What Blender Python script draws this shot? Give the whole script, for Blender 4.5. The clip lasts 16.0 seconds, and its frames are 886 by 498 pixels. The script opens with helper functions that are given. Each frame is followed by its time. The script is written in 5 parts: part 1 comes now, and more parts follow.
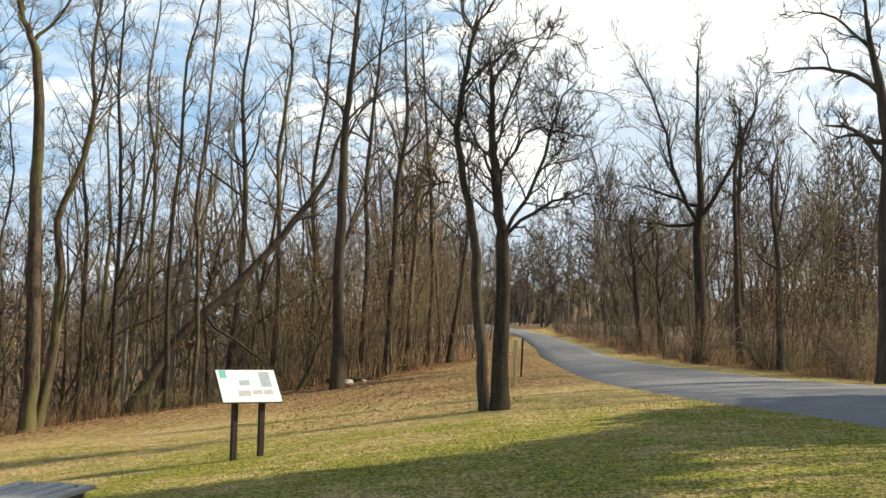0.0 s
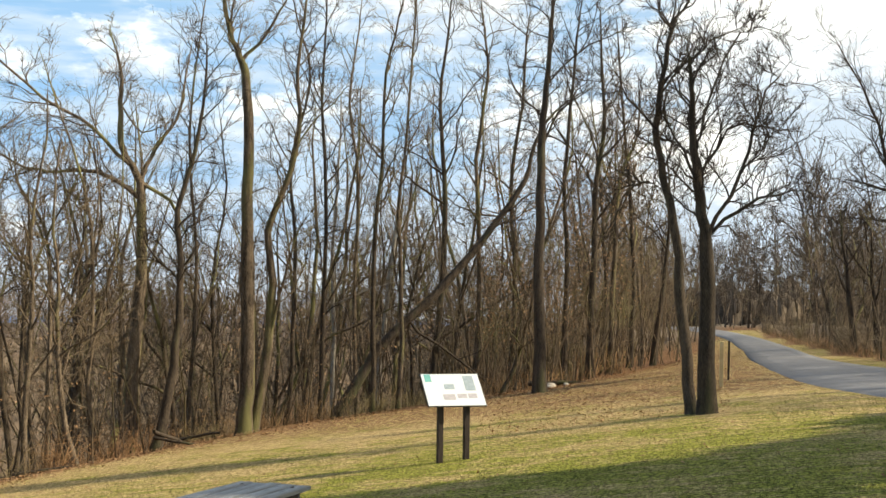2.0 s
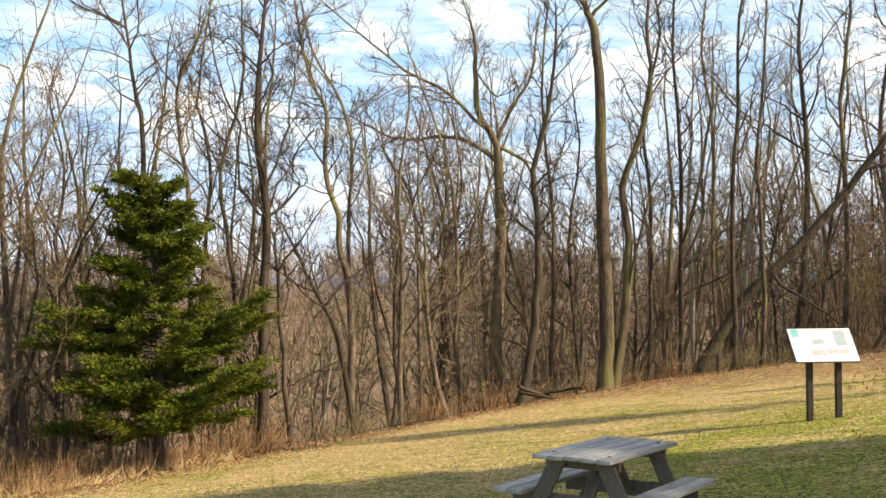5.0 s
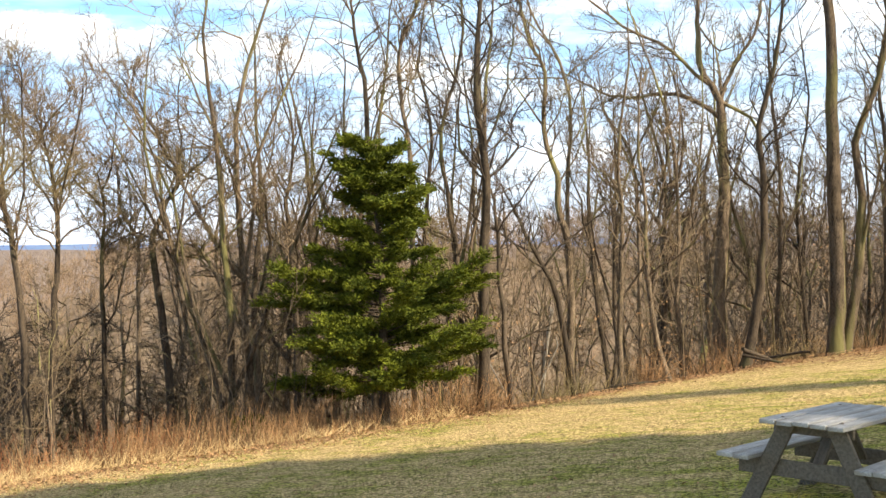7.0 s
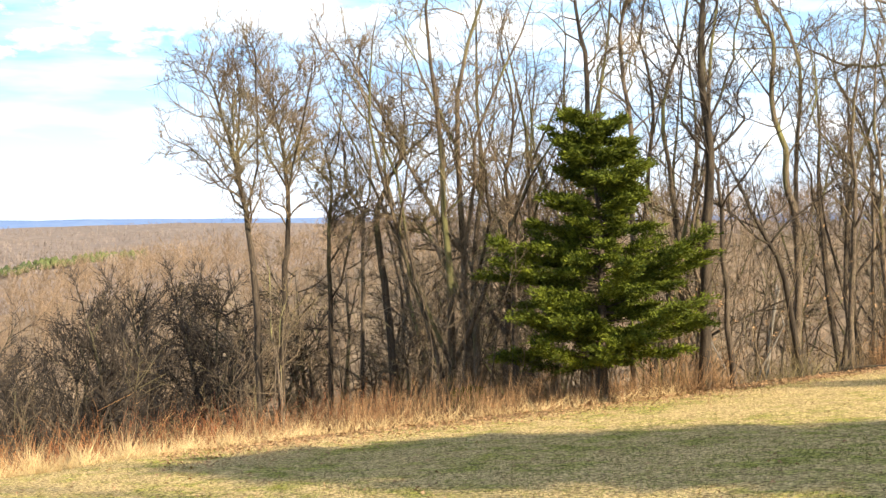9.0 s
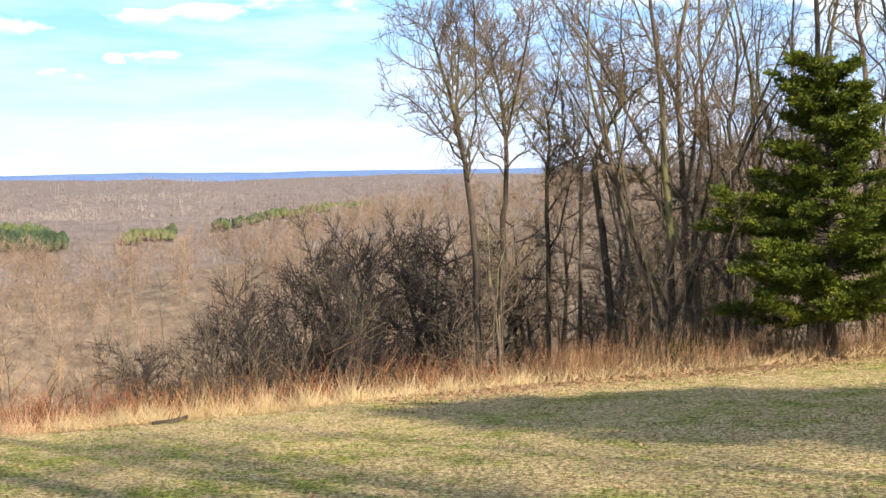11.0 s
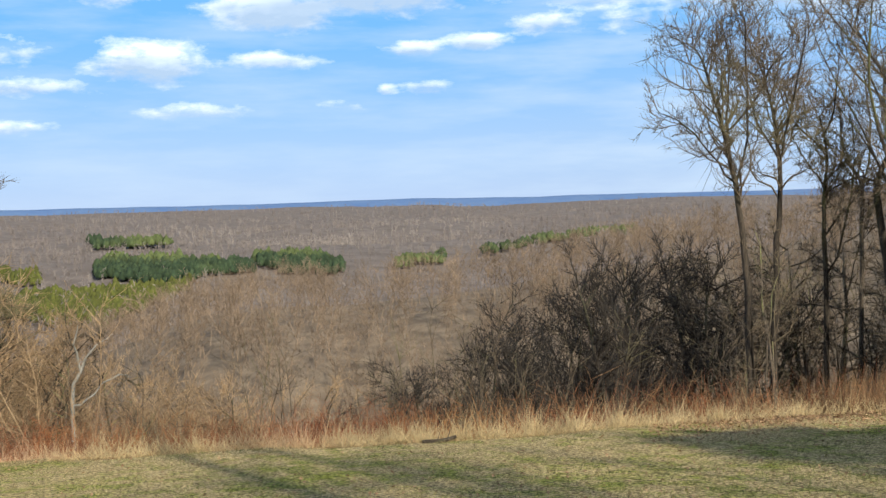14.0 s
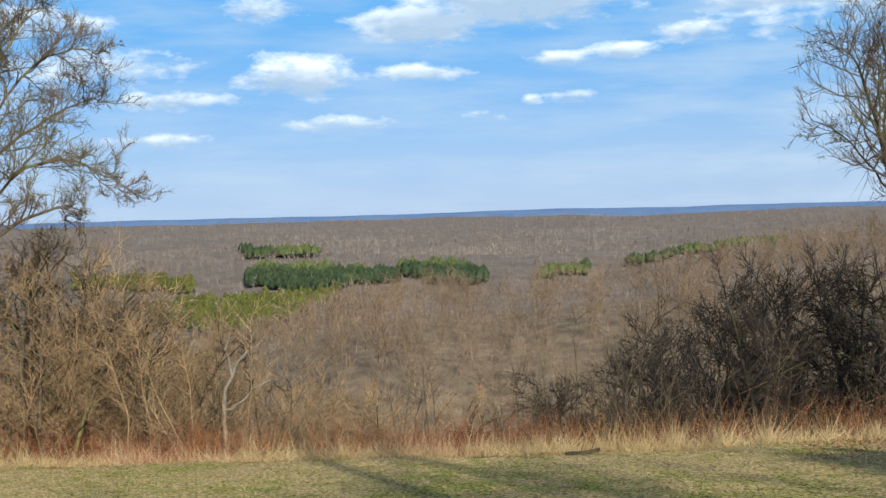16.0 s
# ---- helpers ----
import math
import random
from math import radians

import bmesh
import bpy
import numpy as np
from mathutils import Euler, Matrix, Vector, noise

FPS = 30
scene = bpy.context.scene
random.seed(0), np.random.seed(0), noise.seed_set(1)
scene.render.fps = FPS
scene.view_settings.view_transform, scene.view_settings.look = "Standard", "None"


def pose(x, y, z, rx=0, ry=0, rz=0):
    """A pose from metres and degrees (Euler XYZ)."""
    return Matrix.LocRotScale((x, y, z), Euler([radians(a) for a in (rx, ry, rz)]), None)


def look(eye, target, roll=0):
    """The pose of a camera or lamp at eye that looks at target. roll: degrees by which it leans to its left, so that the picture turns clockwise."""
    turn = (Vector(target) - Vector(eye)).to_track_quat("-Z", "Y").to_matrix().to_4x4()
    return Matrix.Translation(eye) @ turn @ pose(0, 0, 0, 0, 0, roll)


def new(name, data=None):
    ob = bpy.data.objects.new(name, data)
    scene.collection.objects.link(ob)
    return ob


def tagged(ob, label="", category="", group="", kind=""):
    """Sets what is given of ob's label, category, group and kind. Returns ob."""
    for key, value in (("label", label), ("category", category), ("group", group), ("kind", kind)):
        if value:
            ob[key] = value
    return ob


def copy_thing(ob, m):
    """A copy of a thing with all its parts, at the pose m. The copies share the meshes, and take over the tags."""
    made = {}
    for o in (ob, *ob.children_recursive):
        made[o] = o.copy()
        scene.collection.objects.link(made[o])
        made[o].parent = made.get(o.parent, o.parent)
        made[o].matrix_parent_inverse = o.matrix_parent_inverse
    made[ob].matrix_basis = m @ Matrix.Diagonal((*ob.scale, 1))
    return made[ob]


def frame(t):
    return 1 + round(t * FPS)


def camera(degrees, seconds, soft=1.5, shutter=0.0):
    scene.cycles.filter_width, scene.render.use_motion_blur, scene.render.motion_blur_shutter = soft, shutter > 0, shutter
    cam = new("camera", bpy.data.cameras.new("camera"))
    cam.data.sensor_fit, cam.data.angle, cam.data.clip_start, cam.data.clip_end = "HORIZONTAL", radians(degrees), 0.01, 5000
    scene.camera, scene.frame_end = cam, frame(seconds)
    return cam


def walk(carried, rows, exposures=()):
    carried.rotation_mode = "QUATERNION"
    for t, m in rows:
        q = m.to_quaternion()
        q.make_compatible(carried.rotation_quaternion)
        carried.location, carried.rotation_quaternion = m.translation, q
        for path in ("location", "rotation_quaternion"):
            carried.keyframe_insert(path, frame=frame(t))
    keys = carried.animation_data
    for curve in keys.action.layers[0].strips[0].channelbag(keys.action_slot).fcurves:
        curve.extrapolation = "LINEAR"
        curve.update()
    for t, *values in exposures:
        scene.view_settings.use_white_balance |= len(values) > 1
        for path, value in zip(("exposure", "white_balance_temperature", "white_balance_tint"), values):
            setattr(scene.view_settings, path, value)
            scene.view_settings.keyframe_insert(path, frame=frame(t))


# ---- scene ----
# ---------------- camera and its walk: a slow pan to the left from one standing point ----------------
EYE = 1.65
ROWS = [
    (0, 0.00, 3.42, 1.44), (0.5, 2.11, 3.48, 1.54), (1, 4.68, 3.48, 1.25), (1.5, 6.83, 3.53, 1.04),
    (2, 9.72, 3.41, 0.73), (2.5, 12.71, 3.08, 0.72), (3, 15.15, 2.47, 0.62), (3.5, 17.62, 2.10, 0.44),
    (4, 20.17, 2.06, 0.04), (4.5, 23.58, 1.68, -0.26), (5, 26.93, 1.25, -0.52), (5.2, 28.15, 1.15, -0.62),
    (7.3, 39.03, -0.80, -0.62), (7.5, 39.99, -0.91, -0.58), (8, 42.47, -1.00, -0.51), (8.5, 45.30, -1.14, -0.46),
    (9, 48.23, -1.69, -0.42), (9.5, 51.27, -2.33, -0.42), (9.7, 52.51, -2.60, -0.47), (11.8, 62.12, -4.58, -1.12),
    (12, 62.98, -4.70, -1.21), (12.5, 65.21, -4.83, -1.42), (13, 67.46, -4.49, -1.50), (13.5, 69.74, -3.86, -1.59),
    (14, 71.75, -2.57, -1.53), (14.5, 73.62, -1.85, -1.22), (15, 75.28, -1.76, -1.14), (15.5, 77.00, -1.84, -1.22),
    (16, 78.73, -1.89, -1.55)]


def aim(yaw, pitch):
    a, e = radians(yaw), radians(pitch)
    return Vector((-math.sin(a) * math.cos(e), math.cos(a) * math.cos(e), math.sin(e)))


cam = camera(41.3, 16.0, soft=1.5)


def stand(t):
    """The eye sways a few centimetres to its left while it turns."""
    s = 0.011 * (min(t, 8.5) - 4)
    return Vector((-.94 * s, -.34 * s, EYE))


walk(cam, [(t, look(stand(t), Vector((0, 0, EYE)) + aim(y, p) * 37, r)) for t, y, p, r in ROWS],
     exposures=[(0, 0.3, 7100, 6), (2.5, 0.34, 7100, 6), (5, 0.64, 7400, 10), (7.5, 0.96, 7150, 9), (9, 1.04, 7050, 9), (12, 0.55, 6000, 13), (13.5, 0.2, 5950, 8), (14.5, -0.14, 5900, 2), (16, -0.16, 5900, 2)])

# ---------------- sky, clouds and sun ----------------
SUN_AZ, SUN_EL = -81.5, 34.0
world = bpy.data.worlds.new("sky")
scene.world = world
world.use_nodes = True
wn, wl = world.node_tree.nodes, world.node_tree.links
wn.clear()


def wmath(op, a, b=None, c=None, clamp=False):
    n = wn.new("ShaderNodeMath")
    n.operation, n.use_clamp = op, clamp
    for i, v in enumerate((a, b, c)):
        if v is None:
            continue
        if isinstance(v, (int, float)):
            n.inputs[i].default_value = v
        else:
            wl.new(v, n.inputs[i])
    return n.outputs[0]


sky = wn.new("ShaderNodeTexSky")
sky.sky_type, sky.sun_disc = "NISHITA", False
sky.sun_elevation, sky.sun_rotation = radians(SUN_EL), radians(-SUN_AZ)
sky.altitude, sky.air_density, sky.dust_density, sky.ozone_density = 200, 1.0, 0.1, 3.0
coord = wn.new("ShaderNodeTexCoord")
sep = wn.new("ShaderNodeSeparateXYZ")
wl.new(coord.outputs["Generated"], sep.inputs[0])
dx, dy, dz = sep.outputs
waz = wmath("MULTIPLY", wmath("ARCTAN2", wmath("MULTIPLY", dx, -1.0), dy), 57.29578)
wel = wmath("MULTIPLY", wmath("ARCSINE", dz), 57.29578)
# ragged cloud edges: noise on the sky's angles
comb = wn.new("ShaderNodeCombineXYZ")
wl.new(wmath("MULTIPLY", waz, 0.32), comb.inputs[0])
wl.new(wmath("MULTIPLY", wel, 0.75), comb.inputs[1])
nz = wn.new("ShaderNodeTexNoise")
nz.inputs["Scale"].default_value, nz.inputs["Detail"].default_value, nz.inputs["Roughness"].default_value = 1.5, 7.0, 0.62
wl.new(comb.outputs[0], nz.inputs["Vector"])
ragged = wmath("SUBTRACT", nz.outputs["Fac"], 0.5)
# azimuth, elevation, half width, half height, strength
CLOUDS = [(-10, 11, 10, 9, 1.35), (-3, 6, 6, 4, 1.1), (10, 15, 7, 3, .9), (4, 9, 7, 3, .8), (18, 9.5, 5, 2, .75), (25, 12, 4, 2.5, .7),
          (38, 7.5, 6, 1.6, .75), (31, 11, 4, 2, .55), (46, 8.6, 5, 1.6, .8), (56, 9.2, 6.5, 1.2, .95), (62, 8.3, 2.5, .8, .7), (30, 4, 6, 2, .5),
          (79.5, 9.0, 3.4, 1.0, 1.1), (75, 10.2, 6, 1.5, 1.1), (81.6, 9.2, 1.3, .6, .95), (62, 9.6, 5, 1.1, .9), (72.9, 7.1, 1.7, .5, .9), (69.8, 7.4, 1.5, .5, .95), (66.5, 8.2, 2.2, .6, .85),
          (60.5, 9.8, 5.5, .8, .85), (72.2, 5.3, 1.2, .4, .9), (74.3, 5.2, .6, .3, .8), (79.6, 6.7, 2.4, .5, .85), (85.5, 6.6, 2.9, 1.0, 1.1), (91.5, 5.5, 4, .5, .85),
          (83.4, 4.3, 3.6, .5, .75), (92, 3.6, 3, .4, .75), (87.2, 9.8, 2.2, .7, .8), (91, 7.0, 1.2, .4, .6), (76.3, 4.5, 1.5, .35, .6), (97, 9, 4, 1, .7), (95, 7, 5, 1.2, .7), (110, 10, 9, 3, .7), (140, 14, 12, 4, .7),
          (-35, 13, 9, 4, .7), (-60, 16, 10, 5, .6), (-150, 14, 14, 5, .7)]
def cloud_cover(lift):
    """Soft ovals for all clouds; lift moves them up by a share of their height."""
    total = None
    for caz, cel, cw, ch, cs in CLOUDS:
        u = wmath("POWER", wmath("ABSOLUTE", wmath("DIVIDE", wmath("SUBTRACT", waz, float(caz)), float(cw))), 2.0)
        v = wmath("POWER", wmath("ABSOLUTE", wmath("DIVIDE", wmath("SUBTRACT", wel, float(cel + lift * ch)), float(ch))), 2.0)
        g = wmath("MULTIPLY", wmath("POWER", 2.718, wmath("MULTIPLY", wmath("ADD", u, v), -0.8)), float(cs))
        total = g if total is None else wmath("MAXIMUM", total, g)
    return total


cover = cloud_cover(0.0)
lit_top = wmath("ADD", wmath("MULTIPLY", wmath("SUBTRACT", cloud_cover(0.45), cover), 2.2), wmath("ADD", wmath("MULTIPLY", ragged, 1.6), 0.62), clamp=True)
# grey undersides of the two largest clouds
for caz, cel, cw, ch in ((77.6, 9.2, 3.4, .55), (73.5, 10.4, 4.5, 1.0), (60.5, 9.9, 3.5, .6)):
    u = wmath("POWER", wmath("ABSOLUTE", wmath("DIVIDE", wmath("SUBTRACT", waz, caz), cw)), 2.0)
    v = wmath("POWER", wmath("ABSOLUTE", wmath("DIVIDE", wmath("SUBTRACT", wel, cel), ch)), 2.0)
    lit_top = wmath("MULTIPLY", lit_top, wmath("SUBTRACT", 1.0, wmath("MULTIPLY", wmath("POWER", 2.718, wmath("MULTIPLY", wmath("ADD", u, v), -1.0)), 0.9)))
# broken cloud higher up, on a flat layer
over = wn.new("ShaderNodeCombineXYZ")
for i, v in enumerate((dx, dy)):
    wl.new(wmath("DIVIDE", v, wmath("ADD", wmath("MAXIMUM", dz, 0.0), 0.12)), over.inputs[i])
nz2 = wn.new("ShaderNodeTexNoise")
nz2.inputs["Scale"].default_value, nz2.inputs["Detail"].default_value = 1.6, 6.0
wl.new(over.outputs[0], nz2.inputs["Vector"])
high = wn.new("ShaderNodeMapRange")
high.inputs["From Min"].default_value, high.inputs["From Max"].default_value = 14.0, 24.0
wl.new(wel, high.inputs["Value"])
cover = wmath("MAXIMUM", cover, wmath("MULTIPLY", high.outputs[0], wmath("MULTIPLY", nz2.outputs["Fac"], 1.25)))
dense = wmath("MULTIPLY", wmath("SUBTRACT", wmath("ADD", cover, wmath("MULTIPLY", ragged, 1.6)), 0.42), 2.4, clamp=True)
# pale near the horizon, deep azure above
rise = wn.new("ShaderNodeMapRange")
rise.interpolation_type = "SMOOTHSTEP"
rise.inputs["From Min"].default_value, rise.inputs["From Max"].default_value = -1.0, 10.0
wl.new(wel, rise.inputs["Value"])
air = wn.new("ShaderNodeMix")
air.data_type = "RGBA"
wl.new(rise.outputs[0], air.inputs["Factor"])
air.inputs["A"].default_value, air.inputs["B"].default_value = (10.8, 13.5, 19.4, 1), (4.2, 10.8, 20.5, 1)
# darker towards the zenith
zen = wn.new("ShaderNodeMapRange")
zen.interpolation_type = "SMOOTHSTEP"
zen.inputs["From Min"].default_value, zen.inputs["From Max"].default_value = 14.0, 40.0
wl.new(wel, zen.inputs["Value"])
vault = wn.new("ShaderNodeMix")
vault.data_type = "RGBA"
wl.new(zen.outputs[0], vault.inputs["Factor"])
wl.new(air.outputs["Result"], vault.inputs["A"])
vault.inputs["B"].default_value = (1.0, 2.6, 5.6, 1)
# whiter towards the sun
sunward = wn.new("ShaderNodeMapRange")
wl.new(wmath("ABSOLUTE", wmath("ADD", waz, 81.5)), sunward.inputs["Value"])
sunward.inputs["From Min"].default_value, sunward.inputs["From Max"].default_value = 155.0, 60.0
pale = wn.new("ShaderNodeMix")
pale.data_type = "RGBA"
wl.new(wmath("MULTIPLY", sunward.outputs[0], 0.62), pale.inputs["Factor"])
wl.new(vault.outputs["Result"], pale.inputs["A"])
pale.inputs["B"].default_value = (12.2, 13.4, 14.2, 1)
hz = wn.new("ShaderNodeMix")
hz.data_type = "RGBA"
hz.inputs["Factor"].default_value = 0.75
wl.new(sky.outputs[0], hz.inputs["A"])
wl.new(pale.outputs["Result"], hz.inputs["B"])
# thin streaks of high cloud low over the valley, thicker ahead
streak = wn.new("ShaderNodeCombineXYZ")
wl.new(wmath("MULTIPLY", waz, 0.11), streak.inputs[0])
wl.new(wmath("MULTIPLY", wel, 0.62), streak.inputs[1])
nz3 = wn.new("ShaderNodeTexNoise")
nz3.inputs["Scale"].default_value, nz3.inputs["Detail"].default_value, nz3.inputs["Roughness"].default_value = 1.3, 5.0, 0.55
wl.new(streak.outputs[0], nz3.inputs["Vector"])
ahead = wn.new("ShaderNodeMapRange")
ahead.inputs["From Min"].default_value, ahead.inputs["From Max"].default_value = 74.0, 46.0
ahead.inputs["To Min"].default_value, ahead.inputs["To Max"].default_value = 0.42, 0.85
wl.new(waz, ahead.inputs["Value"])
thin = wmath("MULTIPLY", wmath("MULTIPLY", wmath("SUBTRACT", nz3.outputs["Fac"], 0.40), 3.2, clamp=True), ahead.outputs[0])
veil = wn.new("ShaderNodeMix")
veil.data_type = "RGBA"
wl.new(thin, veil.inputs["Factor"])
wl.new(hz.outputs["Result"], veil.inputs["A"])
veil.inputs["B"].default_value = (13.3, 14.9, 17.2, 1)
mix = wn.new("ShaderNodeMix")
mix.data_type = "RGBA"
wl.new(wmath("MULTIPLY", dense, 0.92), mix.inputs["Factor"])
wl.new(veil.outputs["Result"], mix.inputs["A"])
cl = wn.new("ShaderNodeMix")
cl.data_type = "RGBA"
wl.new(high.outputs[0], cl.inputs["Factor"])
cl.inputs["B"].default_value = (3.4, 3.8, 4.5, 1)
body = wn.new("ShaderNodeMix")
body.data_type = "RGBA"
wl.new(lit_top, body.inputs["Factor"])
body.inputs["A"].default_value, body.inputs["B"].default_value = (10.6, 12.6, 15.6, 1), (23.0, 23.0, 23.0, 1)
wl.new(body.outputs["Result"], cl.inputs["A"])
wl.new(cl.outputs["Result"], mix.inputs["B"])
bg = wn.new("ShaderNodeBackground")
bg.inputs["Strength"].default_value = 0.056
wl.new(mix.outputs["Result"], bg.inputs["Color"])
wout = wn.new("ShaderNodeOutputWorld")
wl.new(bg.outputs[0], wout.inputs["Surface"])

sun_dir = aim(SUN_AZ, SUN_EL)
sun_data = bpy.data.lights.new("sun", "SUN")
sun_data.energy, sun_data.angle, sun_data.color = 5.0, radians(0.53), (1.0, 0.89, 0.72)
sun = new("sun", sun_data)
sun.matrix_world = look(sun_dir * 300, (0, 0, 0))


# ---------------- materials ----------------
def material(name, low, high, scale=4.0, rough=0.9, bump=0.3, fine=40.0, stretch=(1, 1, 1), random_tint=0.0, third=None, third_scale=0.6,
             third_at=(0.5, 0.62), space="Object", bump_dist=0.02):
    """Two colours mixed by a middle and a fine noise, a third in larger patches, relief, and a change of value from object to object."""
    m = bpy.data.materials.new(name)
    m.use_nodes = True
    n, l = m.node_tree.nodes, m.node_tree.links
    bsdf = n["Principled BSDF"]
    bsdf.inputs["Roughness"].default_value = rough
    bsdf.inputs["Specular IOR Level"].default_value = 0.25
    if space == "World":
        co = n.new("ShaderNodeNewGeometry").outputs["Position"]
    else:
        co = n.new("ShaderNodeTexCoord").outputs["Object"]
    mp = n.new("ShaderNodeMapping")
    mp.inputs["Scale"].default_value = stretch
    l.new(co, mp.inputs["Vector"])

    def tex(s, detail):
        t = n.new("ShaderNodeTexNoise")
        t.inputs["Scale"].default_value, t.inputs["Detail"].default_value = s, detail
        l.new(mp.outputs[0], t.inputs["Vector"])
        return t.outputs["Fac"]

    a, b = tex(scale, 5.0), tex(fine, 3.0)
    add = n.new("ShaderNodeMath")
    add.operation = "ADD"
    l.new(a, add.inputs[0])
    l.new(b, add.inputs[1])
    ramp = n.new("ShaderNodeMapRange")
    ramp.inputs["From Min"].default_value, ramp.inputs["From Max"].default_value = 0.72, 1.28
    l.new(add.outputs[0], ramp.inputs["Value"])
    mx = n.new("ShaderNodeMix")
    mx.data_type = "RGBA"
    l.new(ramp.outputs[0], mx.inputs["Factor"])
    mx.inputs["A"].default_value, mx.inputs["B"].default_value = (*low, 1), (*high, 1)
    col = mx.outputs["Result"]
    if third:
        c = tex(third_scale, 4.0)
        r3 = n.new("ShaderNodeMapRange")
        r3.inputs["From Min"].default_value, r3.inputs["From Max"].default_value = third_at
        l.new(c, r3.inputs["Value"])
        m3 = n.new("ShaderNodeMix")
        m3.data_type = "RGBA"
        l.new(r3.outputs[0], m3.inputs["Factor"])
        l.new(col, m3.inputs["A"])
        m3.inputs["B"].default_value = (*third, 1)
        col = m3.outputs["Result"]
    if random_tint:
        hsv = n.new("ShaderNodeHueSaturation")
        info = n.new("ShaderNodeObjectInfo") if random_tint > 0 else n.new("ShaderNodeNewGeometry")
        rnd = info.outputs["Random"] if random_tint > 0 else info.outputs["Random Per Island"]
        k = abs(random_tint)
        vr = n.new("ShaderNodeMapRange")
        vr.inputs["To Min"].default_value, vr.inputs["To Max"].default_value = 1 - k, 1 + k
        l.new(rnd, vr.inputs["Value"])
        l.new(vr.outputs[0], hsv.inputs["Value"])
        l.new(col, hsv.inputs["Color"])
        col = hsv.outputs[0]
    l.new(col, bsdf.inputs["Base Color"])
    if bump:
        bp = n.new("ShaderNodeBump")
        bp.inputs["Strength"].default_value, bp.inputs["Distance"].default_value = bump, bump_dist
        l.new(add.outputs[0], bp.inputs["Height"])
        l.new(bp.outputs[0], bsdf.inputs["Normal"])
    return m


BARK = material("bark", (.03, .023, .017), (.25, .19, .135), 3, .95, 1.0, 22, (3, 3, .6), .5, (.23, .215, .09), .5, (.5, .62), bump_dist=.035)
BARK_PALE = material("bark_pale", (.20, .18, .15), (.46, .42, .36), 3, .9, .3, 22, (2, 2, .8), .1)
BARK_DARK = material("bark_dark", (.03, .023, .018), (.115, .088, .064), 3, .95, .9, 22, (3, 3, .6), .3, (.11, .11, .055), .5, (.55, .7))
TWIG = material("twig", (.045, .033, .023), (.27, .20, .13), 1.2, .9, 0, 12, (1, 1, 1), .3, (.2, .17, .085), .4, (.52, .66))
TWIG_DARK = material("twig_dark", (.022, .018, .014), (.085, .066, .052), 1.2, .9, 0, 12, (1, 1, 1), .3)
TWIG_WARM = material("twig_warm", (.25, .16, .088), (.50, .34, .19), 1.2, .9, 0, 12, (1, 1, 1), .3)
WOODS_NEAR = material("woods_bark", (.06, .047, .036), (.20, .158, .118), .4, .95, 0, 5, (1, 1, .4), -.35)
WOODS_FAR = material("woods_twigs", (.145, .10, .066), (.385, .275, .185), .09, .95, 0, .5, (1, 1, 1), -.3, space="World")
# bare forest brown, paled and greyed to paint in the valley's haze
CANOPY_HAZED = material("canopy_hazed", (.19, .155, .138), (.31, .255, .228), .012, 1, 0, .1, (1, 1, 1), -.12, (.36, .30, .26), .0028, (.48, .66), "World", .6)
PINE_FAR = material("pine_far", (.026, .042, .022), (.065, .09, .042), .08, 1, .5, .5, (1, 1, 1), -.25, (.12, .14, .05), .006, (.5, .6), "World", .5)
PINE_PALE = material("pine_pale", (.07, .075, .018), (.15, .15, .032), .08, 1, .5, .5, (1, 1, 1), -.25, space="World", bump_dist=.5)
# the ridge's blue is distance haze put into its base colour
RIDGE_HAZED = material("ridge_haze_blue", (.12, .20, .40), (.17, .25, .42), .004, 1, 0, .02, (1, 1, 1), 0, space="World")
CEDAR = material("cedar_green", (.015, .032, .004), (.16, .185, .014), 2.5, .8, 0, 30, (1, 1, 1), -.35)
BRUSH = material("brush_stems", (.12, .066, .034), (.42, .245, .12), 1.0, .95, 0, 9, (1, 1, 1), -.5, (.20, .16, .08), .2, (.45, .6), "World")
BRUSH_RED = material("red_brush_stems", (.17, .05, .023), (.44, .165, .07), 1.0, .95, 0, 9, (1, 1, 1), -.35, (.40, .20, .075), .25, (.52, .68), "World")
STRAW = material("straw", (.42, .30, .15), (.70, .53, .29), 1.0, .9, 0, 14, (1, 1, 1), -.25, (.55, .33, .2), .2, (.5, .65), "World")
LEAF = material("dead_leaf", (.22, .12, .06), (.52, .33, .18), 6, .85, 0, 40, (1, 1, 1), -.4, space="World")
BLADE = material("grass_blade", (.10, .13, .025), (.34, .30, .10), .8, .85, 0, 9, (1, 1, 1), -.3, (.44, .34, .17), .35, (.45, .58), "World")
ASPHALT = material("asphalt", (.19, .19, .205), (.30, .30, .315), 1.2, .85, .25, 90, (1, 1, 1), 0, (.23, .23, .245), .25, (.45, .6), "World", .006)
# weathered grey boards, lightened further to paint in the sky's sheen
OLD_WOOD = material("weathered_wood_sky_sheen", (.24, .235, .23), (.60, .59, .58), 5, .6, .35, 60, (1, 8, 8), .18, (.33, .31, .28), 1.2, (.5, .65), bump_dist=.004)
# the table's wood again, darkened so the shade under the top is painted in
LEG_WOOD_SHADE = material("leg_wood_painted_shade", (.09, .075, .06), (.22, .19, .155), 5, .85, .35, 60, (1, 8, 8), .15, bump_dist=.004)
RAW_WOOD = material("split_wood", (.5, .36, .18), (.72, .56, .3), 8, .8, .2, 60, (1, 6, 6), .1)
POST_WOOD = material("post_wood", (.028, .020, .017), (.07, .052, .043), 6, .7, .3, 70, (6, 6, 1), .15, bump_dist=.004)
